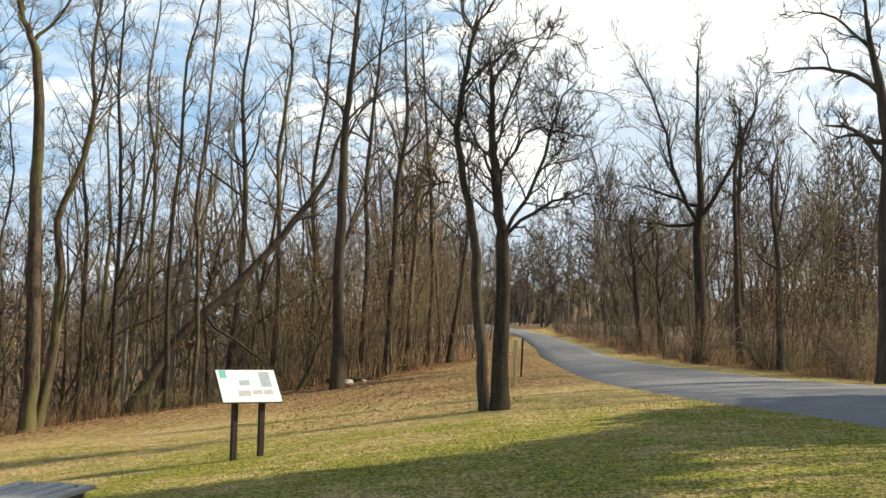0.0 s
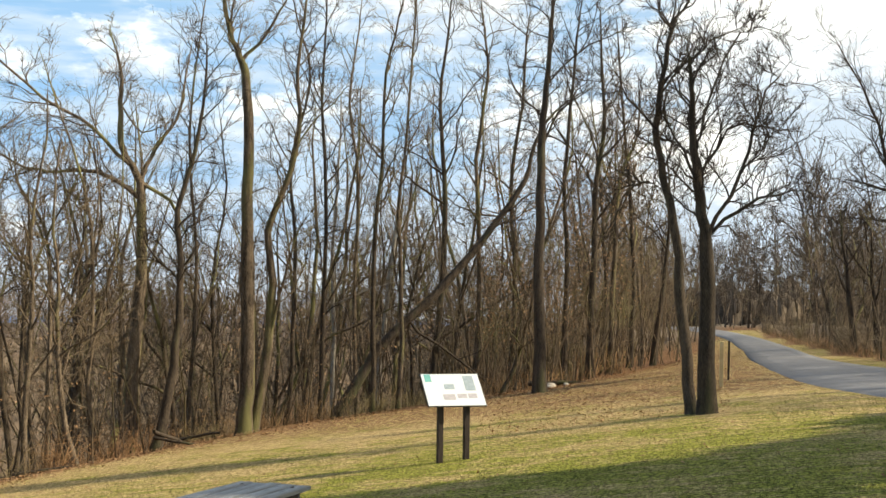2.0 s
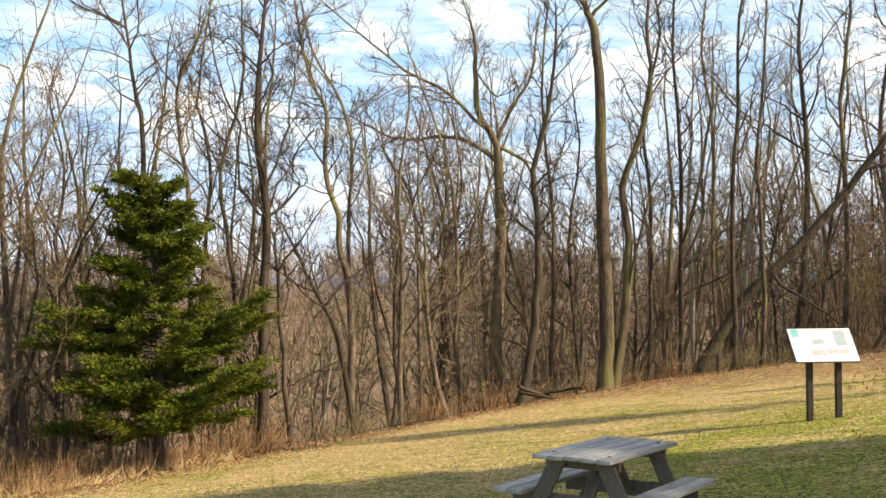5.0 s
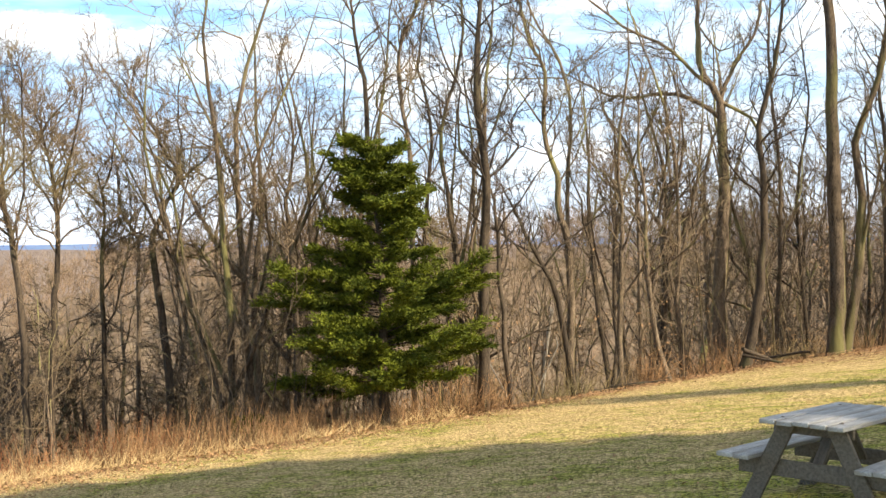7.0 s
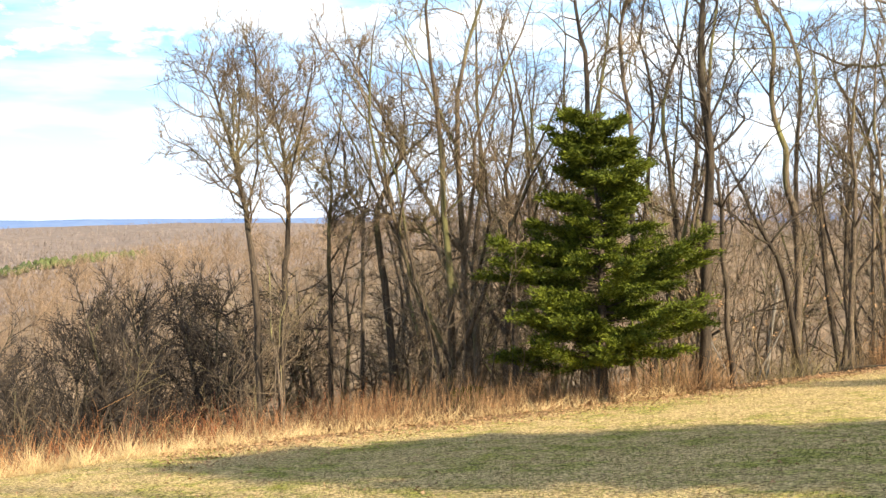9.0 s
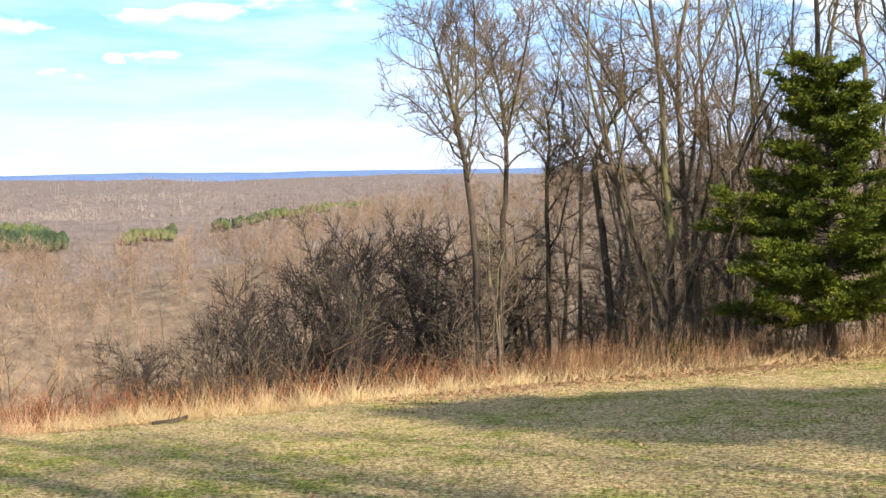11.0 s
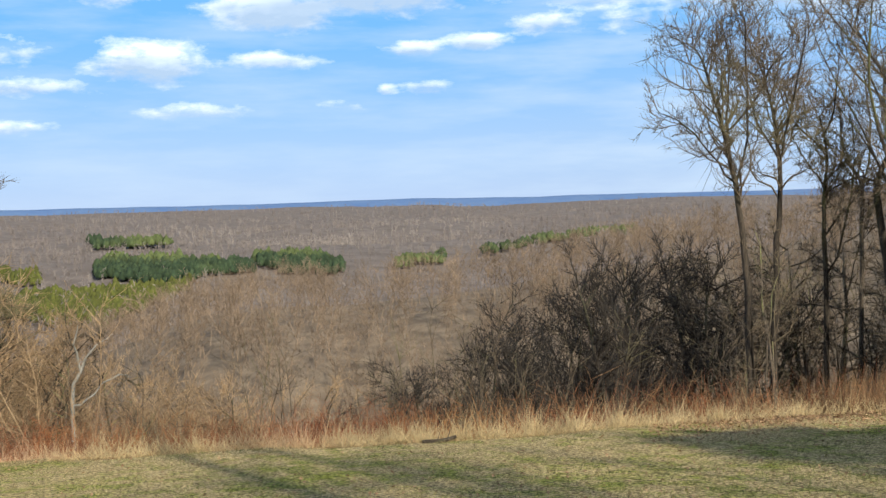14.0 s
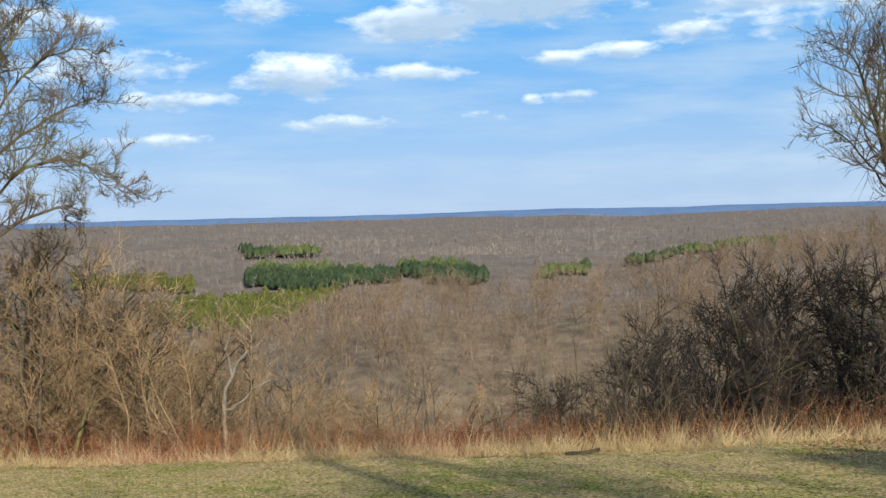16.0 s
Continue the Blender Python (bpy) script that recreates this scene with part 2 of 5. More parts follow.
PANEL = material("panel_face", (.74, .78, .80), (.80, .83, .85), 3, .35, 0, 30)
PANEL_TEAL = material("panel_teal", (.16, .45, .42), (.22, .52, .48), 5, .4, 0, 30)
PANEL_GREY = material("panel_picture", (.30, .36, .40), (.45, .52, .56), 20, .4, 0, 60)
PANEL_PINK = material("panel_text", (.42, .40, .42), (.58, .54, .56), 20, .4, 0, 60)
PANEL_EDGE = material("panel_edge", (.05, .05, .05), (.09, .09, .09), 8, .5, 0, 40)
ROCK = material("pale_stone", (.30, .26, .22), (.52, .48, .42), 5, .95, .6, 30)


def ground_material():
    """Mown winter lawn with green and straw patches, leaf litter under the trees and bare brown slopes beyond, by the plan's own attribute."""
    m = bpy.data.materials.new("ground")
    m.use_nodes = True
    n, l = m.node_tree.nodes, m.node_tree.links
    bsdf = n["Principled BSDF"]
    bsdf.inputs["Roughness"].default_value = 0.95
    bsdf.inputs["Specular IOR Level"].default_value = 0.1
    pos = n.new("ShaderNodeNewGeometry").outputs["Position"]

    def tex(s, detail=4.0, st=(1, 1, 1)):
        mp = n.new("ShaderNodeMapping")
        mp.inputs["Scale"].default_value = st
        l.new(pos, mp.inputs["Vector"])
        t = n.new("ShaderNodeTexNoise")
        t.inputs["Scale"].default_value, t.inputs["Detail"].default_value = s, detail
        l.new(mp.outputs[0], t.inputs["Vector"])
        return t.outputs["Fac"]

    def rng(v, a, b, lo=0.0, hi=1.0):
        r = n.new("ShaderNodeMapRange")
        for k, w in zip(("From Min", "From Max", "To Min", "To Max"), (a, b, lo, hi)):
            r.inputs[k].default_value = w
        l.new(v, r.inputs["Value"])
        return r.outputs[0]

    def mixc(f, a, b):
        x = n.new("ShaderNodeMix")
        x.data_type = "RGBA"
        l.new(f, x.inputs["Factor"])
        for k, c in (("A", a), ("B", b)):
            if isinstance(c, tuple):
                x.inputs[k].default_value = (*c, 1)
            else:
                l.new(c, x.inputs[k])
        return x.outputs["Result"]

    fine, mid, big = tex(27, 9.0), tex(7, 5.0), tex(.45)
    blend = n.new("ShaderNodeMath")
    blend.operation = "ADD"
    l.new(fine, blend.inputs[0])
    l.new(rng(tex(15, 4.0), .3, .7, -.12, .12), blend.inputs[1])
    straw = mixc(rng(blend.outputs[0], .4, .62), (.18, .122, .054), (.79, .59, .29))
    green = mixc(rng(blend.outputs[0], .4, .62), (.055, .064, .01), (.45, .44, .085))
    att = n.new("ShaderNodeAttribute")
    att.attribute_name = "zone"
    zs = n.new("ShaderNodeSeparateColor")
    l.new(att.outputs["Color"], zs.inputs[0])
    lush, litter, wild = zs.outputs
    addm = n.new("ShaderNodeMath")
    addm.operation = "ADD"
    l.new(rng(big, .35, .65, -.4, .4), addm.inputs[0])
    l.new(lush, addm.inputs[1])
    addp = n.new("ShaderNodeMath")
    addp.operation = "ADD"
    l.new(addm.outputs[0], addp.inputs[0])
    l.new(rng(mid, .35, .65, -.35, .35), addp.inputs[1])
    addq = n.new("ShaderNodeMath")
    addq.operation = "ADD"
    l.new(addp.outputs[0], addq.inputs[0])
    l.new(rng(tex(1.7, 4.0, (1, 1.6, 1)), .36, .64, -.5, .5), addq.inputs[1])
    lawn = mixc(rng(addq.outputs[0], -.1, .95), straw, green)
    leaves = mixc(rng(fine, .4, .62), (.09, .046, .023), (.37, .21, .11))
    addl = n.new("ShaderNodeMath")
    addl.operation = "ADD"
    l.new(litter, addl.inputs[0])
    l.new(rng(mid, .35, .65, -.3, .3), addl.inputs[1])
    base = mixc(rng(addl.outputs[0], .4, .6), lawn, leaves)
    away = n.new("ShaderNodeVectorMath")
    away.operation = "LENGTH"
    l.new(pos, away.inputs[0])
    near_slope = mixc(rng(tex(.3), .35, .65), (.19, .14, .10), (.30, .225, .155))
    # far ground turns grey-mauve with distance, haze mixed into the base colour
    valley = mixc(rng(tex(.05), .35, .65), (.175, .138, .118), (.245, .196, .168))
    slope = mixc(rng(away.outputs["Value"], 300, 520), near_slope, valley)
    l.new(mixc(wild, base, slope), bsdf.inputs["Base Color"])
    bp = n.new("ShaderNodeBump")
    bp.inputs["Strength"].default_value, bp.inputs["Distance"].default_value = .6, .045
    l.new(fine, bp.inputs["Height"])
    l.new(bp.outputs[0], bsdf.inputs["Normal"])
    return m


GROUND = ground_material()


# ---------------- mesh helpers ----------------
def smooth(a, b, v):
    t = min(1.0, max(0.0, (v - a) / (b - a)))
    return t * t * (3 - 2 * t)


def mesh_of(name, verts, quads=None, tris=None, mat=None, shade=True):
    """A mesh from numpy arrays of corners, quads and triangles."""
    me = bpy.data.meshes.new(name)
    verts = np.asarray(verts, np.float32)
    q = np.zeros((0, 4), np.int32) if quads is None else np.asarray(quads, np.int32).reshape(-1, 4)
    t = np.zeros((0, 3), np.int32) if tris is None else np.asarray(tris, np.int32).reshape(-1, 3)
    me.vertices.add(len(verts))
    me.vertices.foreach_set("co", verts.ravel())
    me.loops.add(q.size + t.size)
    me.loops.foreach_set("vertex_index", np.concatenate([q.ravel(), t.ravel()]).astype(np.int32))
    me.polygons.add(len(q) + len(t))
    me.polygons.foreach_set("loop_start", np.concatenate([np.arange(len(q)) * 4, q.size + np.arange(len(t)) * 3]).astype(np.int32))
    if shade:
        me.polygons.foreach_set("use_smooth", np.ones(len(q) + len(t), bool))
    me.update(calc_edges=True)
    if mat:
        me.materials.append(mat)
    return me


def part(name, bm, mat, parent, label=""):
    me = bpy.data.meshes.new(name)
    bm.to_mesh(me)
    bm.free()
    me.materials.append(mat)
    ob = new(name, me)
    ob.parent = parent
    return tagged(ob, label)


def part_mesh(name, me, parent, label=""):
    ob = new(name, me)
    ob.parent = parent
    return tagged(ob, label)


class Tubes:
    """Collects tapered tubes and spikes into one mesh."""

    def __init__(self):
        self.v, self.q, self.t, self.n = [], [], [], 0

    def tube(self, pts, radii, sides, tip=True):
        p = np.asarray(pts, float)
        r = np.asarray(radii, float)
        d = p[-1] - p[0]
        d /= np.linalg.norm(d) + 1e-9
        a = np.array((1.0, 0, 0)) if abs(d[0]) < .8 else np.array((0, 1.0, 0))
        u = np.cross(d, a)
        u /= np.linalg.norm(u)
        w = np.cross(d, u)
        th = np.arange(sides) * (2 * math.pi / sides)
        ring = np.cos(th)[:, None] * u + np.sin(th)[:, None] * w
        k = len(p)
        if tip:
            k -= 1
        vs = (p[:k, None] + r[:k, None, None] * ring[None]).reshape(-1, 3)
        i = np.arange(k - 1)[:, None] * sides + np.arange(sides)[None]
        j = np.arange(k - 1)[:, None] * sides + (np.arange(sides)[None] + 1) % sides
        if k > 1:
            self.q.append(np.stack([i, j, j + sides, i + sides], -1).reshape(-1, 4) + self.n)
        if tip:
            vs = np.concatenate([vs, p[-1:]])
            c = (k - 1) * sides + np.arange(sides)
            self.t.append(np.stack([c, (k - 1) * sides + (np.arange(sides) + 1) % sides, np.full(sides, k * sides)], -1) + self.n)
        self.v.append(vs)
        self.n += len(vs)

    def mesh(self, name, mat):
        if not self.v:
            return None
        return mesh_of(name, np.concatenate(self.v), np.concatenate(self.q) if self.q else None, np.concatenate(self.t) if self.t else None, mat)


def spikes(name, base, tip, width, mat, bend=None):
    """Many thin three-sided spikes at once, from base to tip."""
    base, tip, width = np.asarray(base), np.asarray(tip), np.asarray(width)[:, None]
    d = tip - base
    d = d / (np.linalg.norm(d, axis=1)[:, None] + 1e-9)
    a = np.where(np.abs(d[:, 2:3]) > .9, np.array([[1.0, 0, 0]]), np.array([[0, 0, 1.0]]))
    u = np.cross(d, a)
    u /= np.linalg.norm(u, axis=1)[:, None] + 1e-9
    w = np.cross(d, u)
    n = len(base)
    ring = [base + width * (math.cos(t) * u + math.sin(t) * w) for t in (0, 2.094, 4.189)]
    vs = np.stack([*ring, tip], 1).reshape(-1, 3)
    k = np.arange(n)[:, None] * 4
    tr = np.concatenate([k + np.array([[0, 1, 3]]), k + np.array([[1, 2, 3]]), k + np.array([[2, 0, 3]])])
    return mesh_of(name, vs, None, tr, mat, False)


# ---------------- lie of the land ----------------
EDGE_AZ = (-180, -120, -60, -24, -20, -16, -12, -9, -7, -5.5, -4.6, -3.4, -2.6, -1.5, 1, 4.4, 12, 19.5, 24, 29.2, 36, 42.4, 55.6, 69, 77, 95, 120, 180)
EDGE_R = (60, 40, 34, 31, 31, 35, 40, 48, 62, 85, 120, 95, 62, 50, 44, 42, 39, 36.5, 34, 30, 26.6, 24.5, 22.5, 20.5, 20.8, 23, 30, 60)
# height angle of the treetops along the wooded spur, seen from the standing point
SPUR_AZ = (0, 15, 30, 45, 50, 55, 58.1, 62.2, 64.8, 69.5, 72.8, 76.4, 79.7, 82.7, 85, 87.7, 92, 100, 180)
SPUR_EL = (.6, 1.0, 1.2, 1.0, .4, -.4, -1.0, -1.5, -1.95, -2.75, -3.1, -3.5, -3.4, -3.6, -4.3, -5.4, -8, -9.5, -11)


def edge(az):
    return float(np.interp(az, EDGE_AZ, EDGE_R))


def lawn_height(x, y):
    z = .13 * x if x < 0 else .9 * (1 - math.exp(-x * .13 / .9))
    z += -.012 * y if y < 30 else -.36 + .0095 * (min(y, 140) - 30)
    return z


def ground_height(x, y):
    r = math.hypot(x, y)
    az = math.degrees(math.atan2(-x, y))
    z0 = lawn_height(x, y)
    z0 += .05 * noise.noise((x * .13, y * .13, 0)) * smooth(3, 9, r)
    e = edge(az)
    if r <= e:
        return z0
    # beyond the lawn: level wood ahead, a falling slope to the left
    k = smooth(3, 50, az) * smooth(-190, -178, -az)
    if k == 0:
        far = smooth(100, 600, r)
        return z0 * (1 - far) + (-1.5 - .004 * r) * far
    ze = lawn_height(x * e / r, y * e / r)
    s = r - e
    slope = ze - s * (.10 + .30 * k) - 1.2 * k * smooth(0, 8, s)
    crest = EYE + 230 * math.tan(radians(float(np.interp(az, SPUR_AZ, SPUR_EL)))) - 9
    spur = crest - ((r - 235) / 75) ** 2 * 9 if r < 235 else crest - ((r - 235) / 110) ** 2 * 14
    roll = 1 - abs(noise.noise((x * .0022 + .3, y * .0011, 7))) * 2
    floor = -66 + 20 * roll * smooth(600, 1200, r) + 8 * noise.noise((x * .004, y * .004, 2)) + 22 * smooth(900, 4500, r)
    hill = slope if r < 120 else max(slope, floor)
    z = max(hill, spur, floor)
    # soften the valley between slope and spur
    return z + .8 * noise.noise((x * .03, y * .03, 5)) * smooth(2, 30, s)


def at(az, r, up=0.0):
    x, y = -math.sin(radians(az)) * r, math.cos(radians(az)) * r
    return Vector((x, y, ground_height(x, y) + up))


def build_ground():
    na = 360
    radii = [0.0] + [.8 * 1.065 ** i for i in range(140) if .8 * 1.065 ** i < 4900] + [4900]
    vs, zone = [(0, 0, ground_height(0, 0))], [(.4, 0, 0)]
    for r in radii[1:]:
        for i in range(na):
            az = 360 * i / na - 180
            p = at(az, r)
            vs.append(p)
            e = edge(az)
            lush = .04 + .07 * smooth(46, 62, az) + .75 * smooth(-9, -3, p.x) * smooth(27, 17, p.y) * smooth(-6, 4, p.y) + .4 * smooth(6, 11, p.x)
            litter = smooth(e - 3.5, e + 1, r + 1.2 * noise.noise(p * .4)) if -4 < az < 60 else smooth(e - 1, e + 2, r)
            litter = max(litter, .55 * smooth(25, 33, p.y) * smooth(7, 3, p.x))
            zone.append((lush, litter, smooth(e + 8, e + 40, r)))
    q, t = [], []
    for i in range(na):
        t.append((0, 1 + (i + 1) % na, 1 + i))
    for k in range(len(radii) - 2):
        for i in range(na):
            a, b = 1 + k * na + i, 1 + k * na + (i + 1) % na
            q.append((a, b, b + na, a + na))
    me = mesh_of("ground", vs, np.array(q)[:, ::-1], np.array(t)[:, ::-1], GROUND)
    att = me.color_attributes.new("zone", "FLOAT_COLOR", "POINT")
    att.data.foreach_set("color", np.array([(*z, 1) for z in zone], np.float32).ravel())
    return tagged(new("ground", me), "mown winter lawn on a hilltop, falling to wooded valley", "ground", kind="structure")


ground = build_ground()


ROAD_Y = (-60, -20, 0, 16, 20, 26, 32, 36, 44, 57, 70, 80, 100, 140)
ROAD_A = (14, 9, 7, 6.3, 5.5, 4.85, 4.3, 4.0, 4.05, 4.6, 5.1, 5.3, 5.0, 2.5)
ROAD_B = (20, 15, 13, 12.0, 11.4, 10.1, 8.5, 7.4, 6.4, 6.8, 7.1, 7.2, 7.0, 5.0)


def on_road(x, y, margin=1.0):
    return np.interp(y, ROAD_Y, ROAD_A) - margin < x < np.interp(y, ROAD_Y, ROAD_B) + margin and -60 < y < 140


def build_road():
    """A narrow park road: comes in from the side, narrows and runs away over the crest."""
    vs, q, n = [], [], 150
    for i in range(n):
        y = -60 + 200 * i / (n - 1)
        k = [(np.interp(y + d, ROAD_Y, ROAD_A), np.interp(y + d, ROAD_Y, ROAD_B)) for d in (-4, -2, 0, 2, 4)]
        a, b = float(np.mean([c[0] for c in k])), float(np.mean([c[1] for c in k]))
        for f, up in ((-.09, -.22), (0, .01), (.25, .035), (.5, .045), (.75, .035), (1, .01), (1.09, -.22)):
            px = a + (b - a) * f + (.05 * noise.noise((y * .7, f * 3, 0)) if f in (0, 1) else 0)
            vs.append((px, y, lawn_height(px, y) + .03 + up))
    for i in range(n - 1):
        for k in range(6):
            c = i * 7 + k
            q.append((c, c + 1, c + 8, c + 7))
    ob = new("road", mesh_of("road", vs, q, None, ASPHALT))
    return tagged(ob, "grey asphalt park road with worn surface", "road", kind="structure")


road = build_road()


# ---------------- trees ----------------
class Spec:
    """How a kind of bare tree grows."""

    def __init__(self, height, radius, first=.35, limbs=12, limb_len=.42, limb_tilt=45, subs=5, twigs=4, wander=.10, up=.12, forks=0, seed=1, fine=.0066):
        self.height, self.radius, self.first, self.limbs, self.limb_len, self.limb_tilt = height, radius, first, limbs, limb_len, limb_tilt
        self.subs, self.twigs, self.wander, self.up, self.forks, self.seed, self.fine = subs, twigs, wander, up, forks, seed, fine


def path(rng, start, heading, length, steps, wander, up):
    pts, d = [np.array(start, float)], np.array(heading, float)
    for _ in range(steps):
        d = d + rng.normal(0, wander, 3) + np.array((0, 0, up))
        d /= np.linalg.norm(d)
        pts.append(pts[-1] + d * length / steps)
    return np.array(pts)


def tilted(rng, d, tilt, spin):
    d = np.asarray(d, float) / np.linalg.norm(d)
    a = np.array((0, 0, 1.0)) if abs(d[2]) < .9 else np.array((1.0, 0, 0))
    u = np.cross(d, a)
    u /= np.linalg.norm(u)
    w = np.cross(d, u)
    return d * math.cos(tilt) + (u * math.cos(spin) + w * math.sin(spin)) * math.sin(tilt)


def sprout(rng, crown, pts, rad, n, length, tilt, start, level, sp):
    """Side branches along a limb, down to the last twigs."""
    for i in range(n):
        f = start + (1 - start) * (i + rng.random()) / n
        k = f * (len(pts) - 1)
        j = min(int(k), len(pts) - 2)
        p = pts[j] + (pts[j + 1] - pts[j]) * (k - j)
        r = (rad[j] + (rad[j + 1] - rad[j]) * (k - j)) * (.62 if level < 2 else .7)
        h = tilted(rng, pts[j + 1] - pts[j], radians(tilt * rng.uniform(.65, 1.35)), rng.uniform(0, 6.28))
        h[2] += .18
        ln = length * rng.uniform(.55, 1.25) * (1.15 - .5 * f)
        if level == 1:
            b = path(rng, p, h, ln, 6, sp.wander * 1.9, sp.up)
            rb = np.linspace(max(min(r, .03), .0125), .0065, 7)
            crown.tube(b, rb, 3)
            sprout(rng, crown, b, rb, sp.subs, ln * .55, 42, .15, 2, sp)
        elif level == 2:
            b = path(rng, p, h, ln, 2, sp.wander * 2.4, sp.up * .8)
            rb = np.linspace(max(min(r, .010), .0068), .0045, 3)
            crown.tube(b, rb, 3)
            sprout(rng, crown, b, rb, sp.twigs, ln * .72, 40, .1, 3, sp)
        else:
            crown.tube((p, p + h / np.linalg.norm(h) * ln), (sp.fine, .002), 3)


def grow_tree(sp):
    """Trunk and crown of a tree of the wood."""
    rng = np.random.default_rng(sp.seed)
    trunk, crown = Tubes(), Tubes()
    steps = 12
    pts = path(rng, (0, 0, -.3), (0, 0, 1), sp.height, steps, sp.wander * .6, .05)
    fr = np.linspace(0, 1, steps + 1)
    rad = sp.radius * (1 - fr) ** .75 * .95 + .006
    rad[0] *= 1.35
    trunk.tube(pts, rad, 7)
    share = sp.limbs
    for k in range(sp.forks):
        # a second leader parts from the stem
        j = int(steps * rng.uniform(.25, .6))
        h = tilted(rng, pts[j + 1] - pts[j], radians(rng.uniform(18, 46)), rng.uniform(0, 6.28))
        b = path(rng, pts[j], h, sp.height * (1 - fr[j]) * rng.uniform(.6, 1.0), 8, sp.wander * .9, .07)
        rb = np.linspace(rad[j] * .7, .008, 9)
        trunk.tube(b, rb, 6)
        n = int(sp.limbs * .24)
        share -= n
        sprout(rng, crown, b, rb, n, sp.height * sp.limb_len * .85, sp.limb_tilt, .15, 1, sp)
    sprout(rng, crown, pts, rad, share, sp.height * sp.limb_len, sp.limb_tilt, sp.first, 1, sp)
    return trunk, crown


def tree_thing(sp, label, bark=None, twig=None, name="tree", category="bare tree", group=""):
    trunk, crown = grow_tree(sp)
    ob = new(name)
    part_mesh("trunk", trunk.mesh("trunk", bark or BARK), ob)
    part_mesh("crown", crown.mesh("crown", twig or TWIG), ob, "bare twigs and side branches")
    return tagged(ob, label, category, group)


def put(ob, az, r, spin=0, down=0.0, scale=1.0, tall=1.0):
    p = at(az, r, -down)
    ob.matrix_basis = Matrix.Translation(p) @ pose(0, 0, 0, 0, 0, spin) @ Matrix.Diagonal((scale, scale, scale * tall, 1))
    return ob


def copy_put(ob, az, r, spin=0, down=0.0, scale=1.0, tall=1.0, tip=0.0):
    c = copy_thing(ob, Matrix())
    p = at(az, r, -down)
    c.matrix_basis = Matrix.Translation(p) @ pose(0, 0, 0, 0, 0, spin) @ pose(0, 0, 0, 0, tip) @ Matrix.Diagonal((scale, scale, scale * tall, 1))
    return c


def curve_through(ctrl, rng, depth, jitter):
    """A smooth line through a few bends (sideways, up), with a drift in depth."""
    c = np.array([(x, 0, z) for x, z in ctrl], float)
    c = np.concatenate([2 * c[:1] - c[1:2], c, 2 * c[-1:] - c[-2:-1]])
    out = []
    for i in range(1, len(c) - 2):
        for t in (0, .33, .67):
            p0, p1, p2, p3 = c[i - 1:i + 3]
            out.append(.5 * (2 * p1 + (p2 - p0) * t + (2 * p0 - 5 * p1 + 4 * p2 - p3) * t * t + (3 * p1 - p0 - 3 * p2 + p3) * t ** 3))
    out.append(c[-2])
    out = np.array(out)
    s = np.linspace(0, 1, len(out))
    ln = np.linalg.norm(out[-1] - out[0])
    out[:, 1] += depth * ln * s
    out[1:-1] += rng.normal(0, jitter, (len(out) - 2, 3))
    return out


def drawn_tree(label, az, r, radius, line, limbs, seed, bark, first, dens, tilt=44, reach=1.0, fine=7):
    """A tree of known habit: the trunk's line and its great limbs as bends in metres, all finer growth by chance."""
    rng = np.random.default_rng(seed)
    trunk, crown = Tubes(), Tubes()
    sp = Spec(8, radius, subs=fine - 1, twigs=fine, wander=.16, up=.05)
    pts = curve_through(line, rng, rng.uniform(-.04, .04), .02)
    fr = np.linspace(0, 1, len(pts))
    rad = radius * (1 - fr) ** .85 * .97 + .012
    rad[0] *= 1.45
    rad[1] *= 1.12
    trunk.tube(pts, rad, 11)

    def twiggy(p, q, start):
        ln = np.linalg.norm(np.diff(p, axis=0), axis=1).sum() * (1 - start)
        sprout(rng, crown, p, q, max(4, int(ln * dens * 1.25)), min(2.3, .17 * ln + .6) * (.62 if radius < .065 else 1) * reach, tilt, start, 1, sp)

    twiggy(pts, rad, first)
    for k, lm in enumerate(limbs):
        p = curve_through(lm, rng, rng.uniform(-.35, .35), .03)
        j = int(np.argmin(np.linalg.norm(pts - p[0], axis=1)))
        p[0] = p[0] * .3 + pts[j] * .7
        q = .011 + (max(.028, rad[j] * (.56 if radius > .2 else .36)) - .011) * (1 - np.linspace(0, 1, len(p))) ** .8
        trunk.tube(p, q, 7)
        twiggy(p, q, .12)
    for _ in range(0 if limbs else 5):
        j = int(len(pts) * rng.uniform(.3, .8))
        h = tilted(rng, pts[j] - pts[j - 1], radians(rng.uniform(28, 62)), rng.uniform(0, 6.28))
        p = path(rng, pts[j], h, rng.uniform(1.8, 4.2), 8, .2, .075)
        q = np.linspace(max(.024, rad[j] * .55), .009, 9)
        trunk.tube(p, q, 6)
        twiggy(p, q, .12)
    ob = new("tree")
    part_mesh("trunk", trunk.mesh("trunk", bark), ob)
    part_mesh("crown", crown.mesh("crown", TWIG_DARK if bark is BARK_DARK and az < 40 else TWIG), ob, "bare twigs and side branches")
    tagged(ob, label, "bare tree")
    return put(ob, az, r, az)


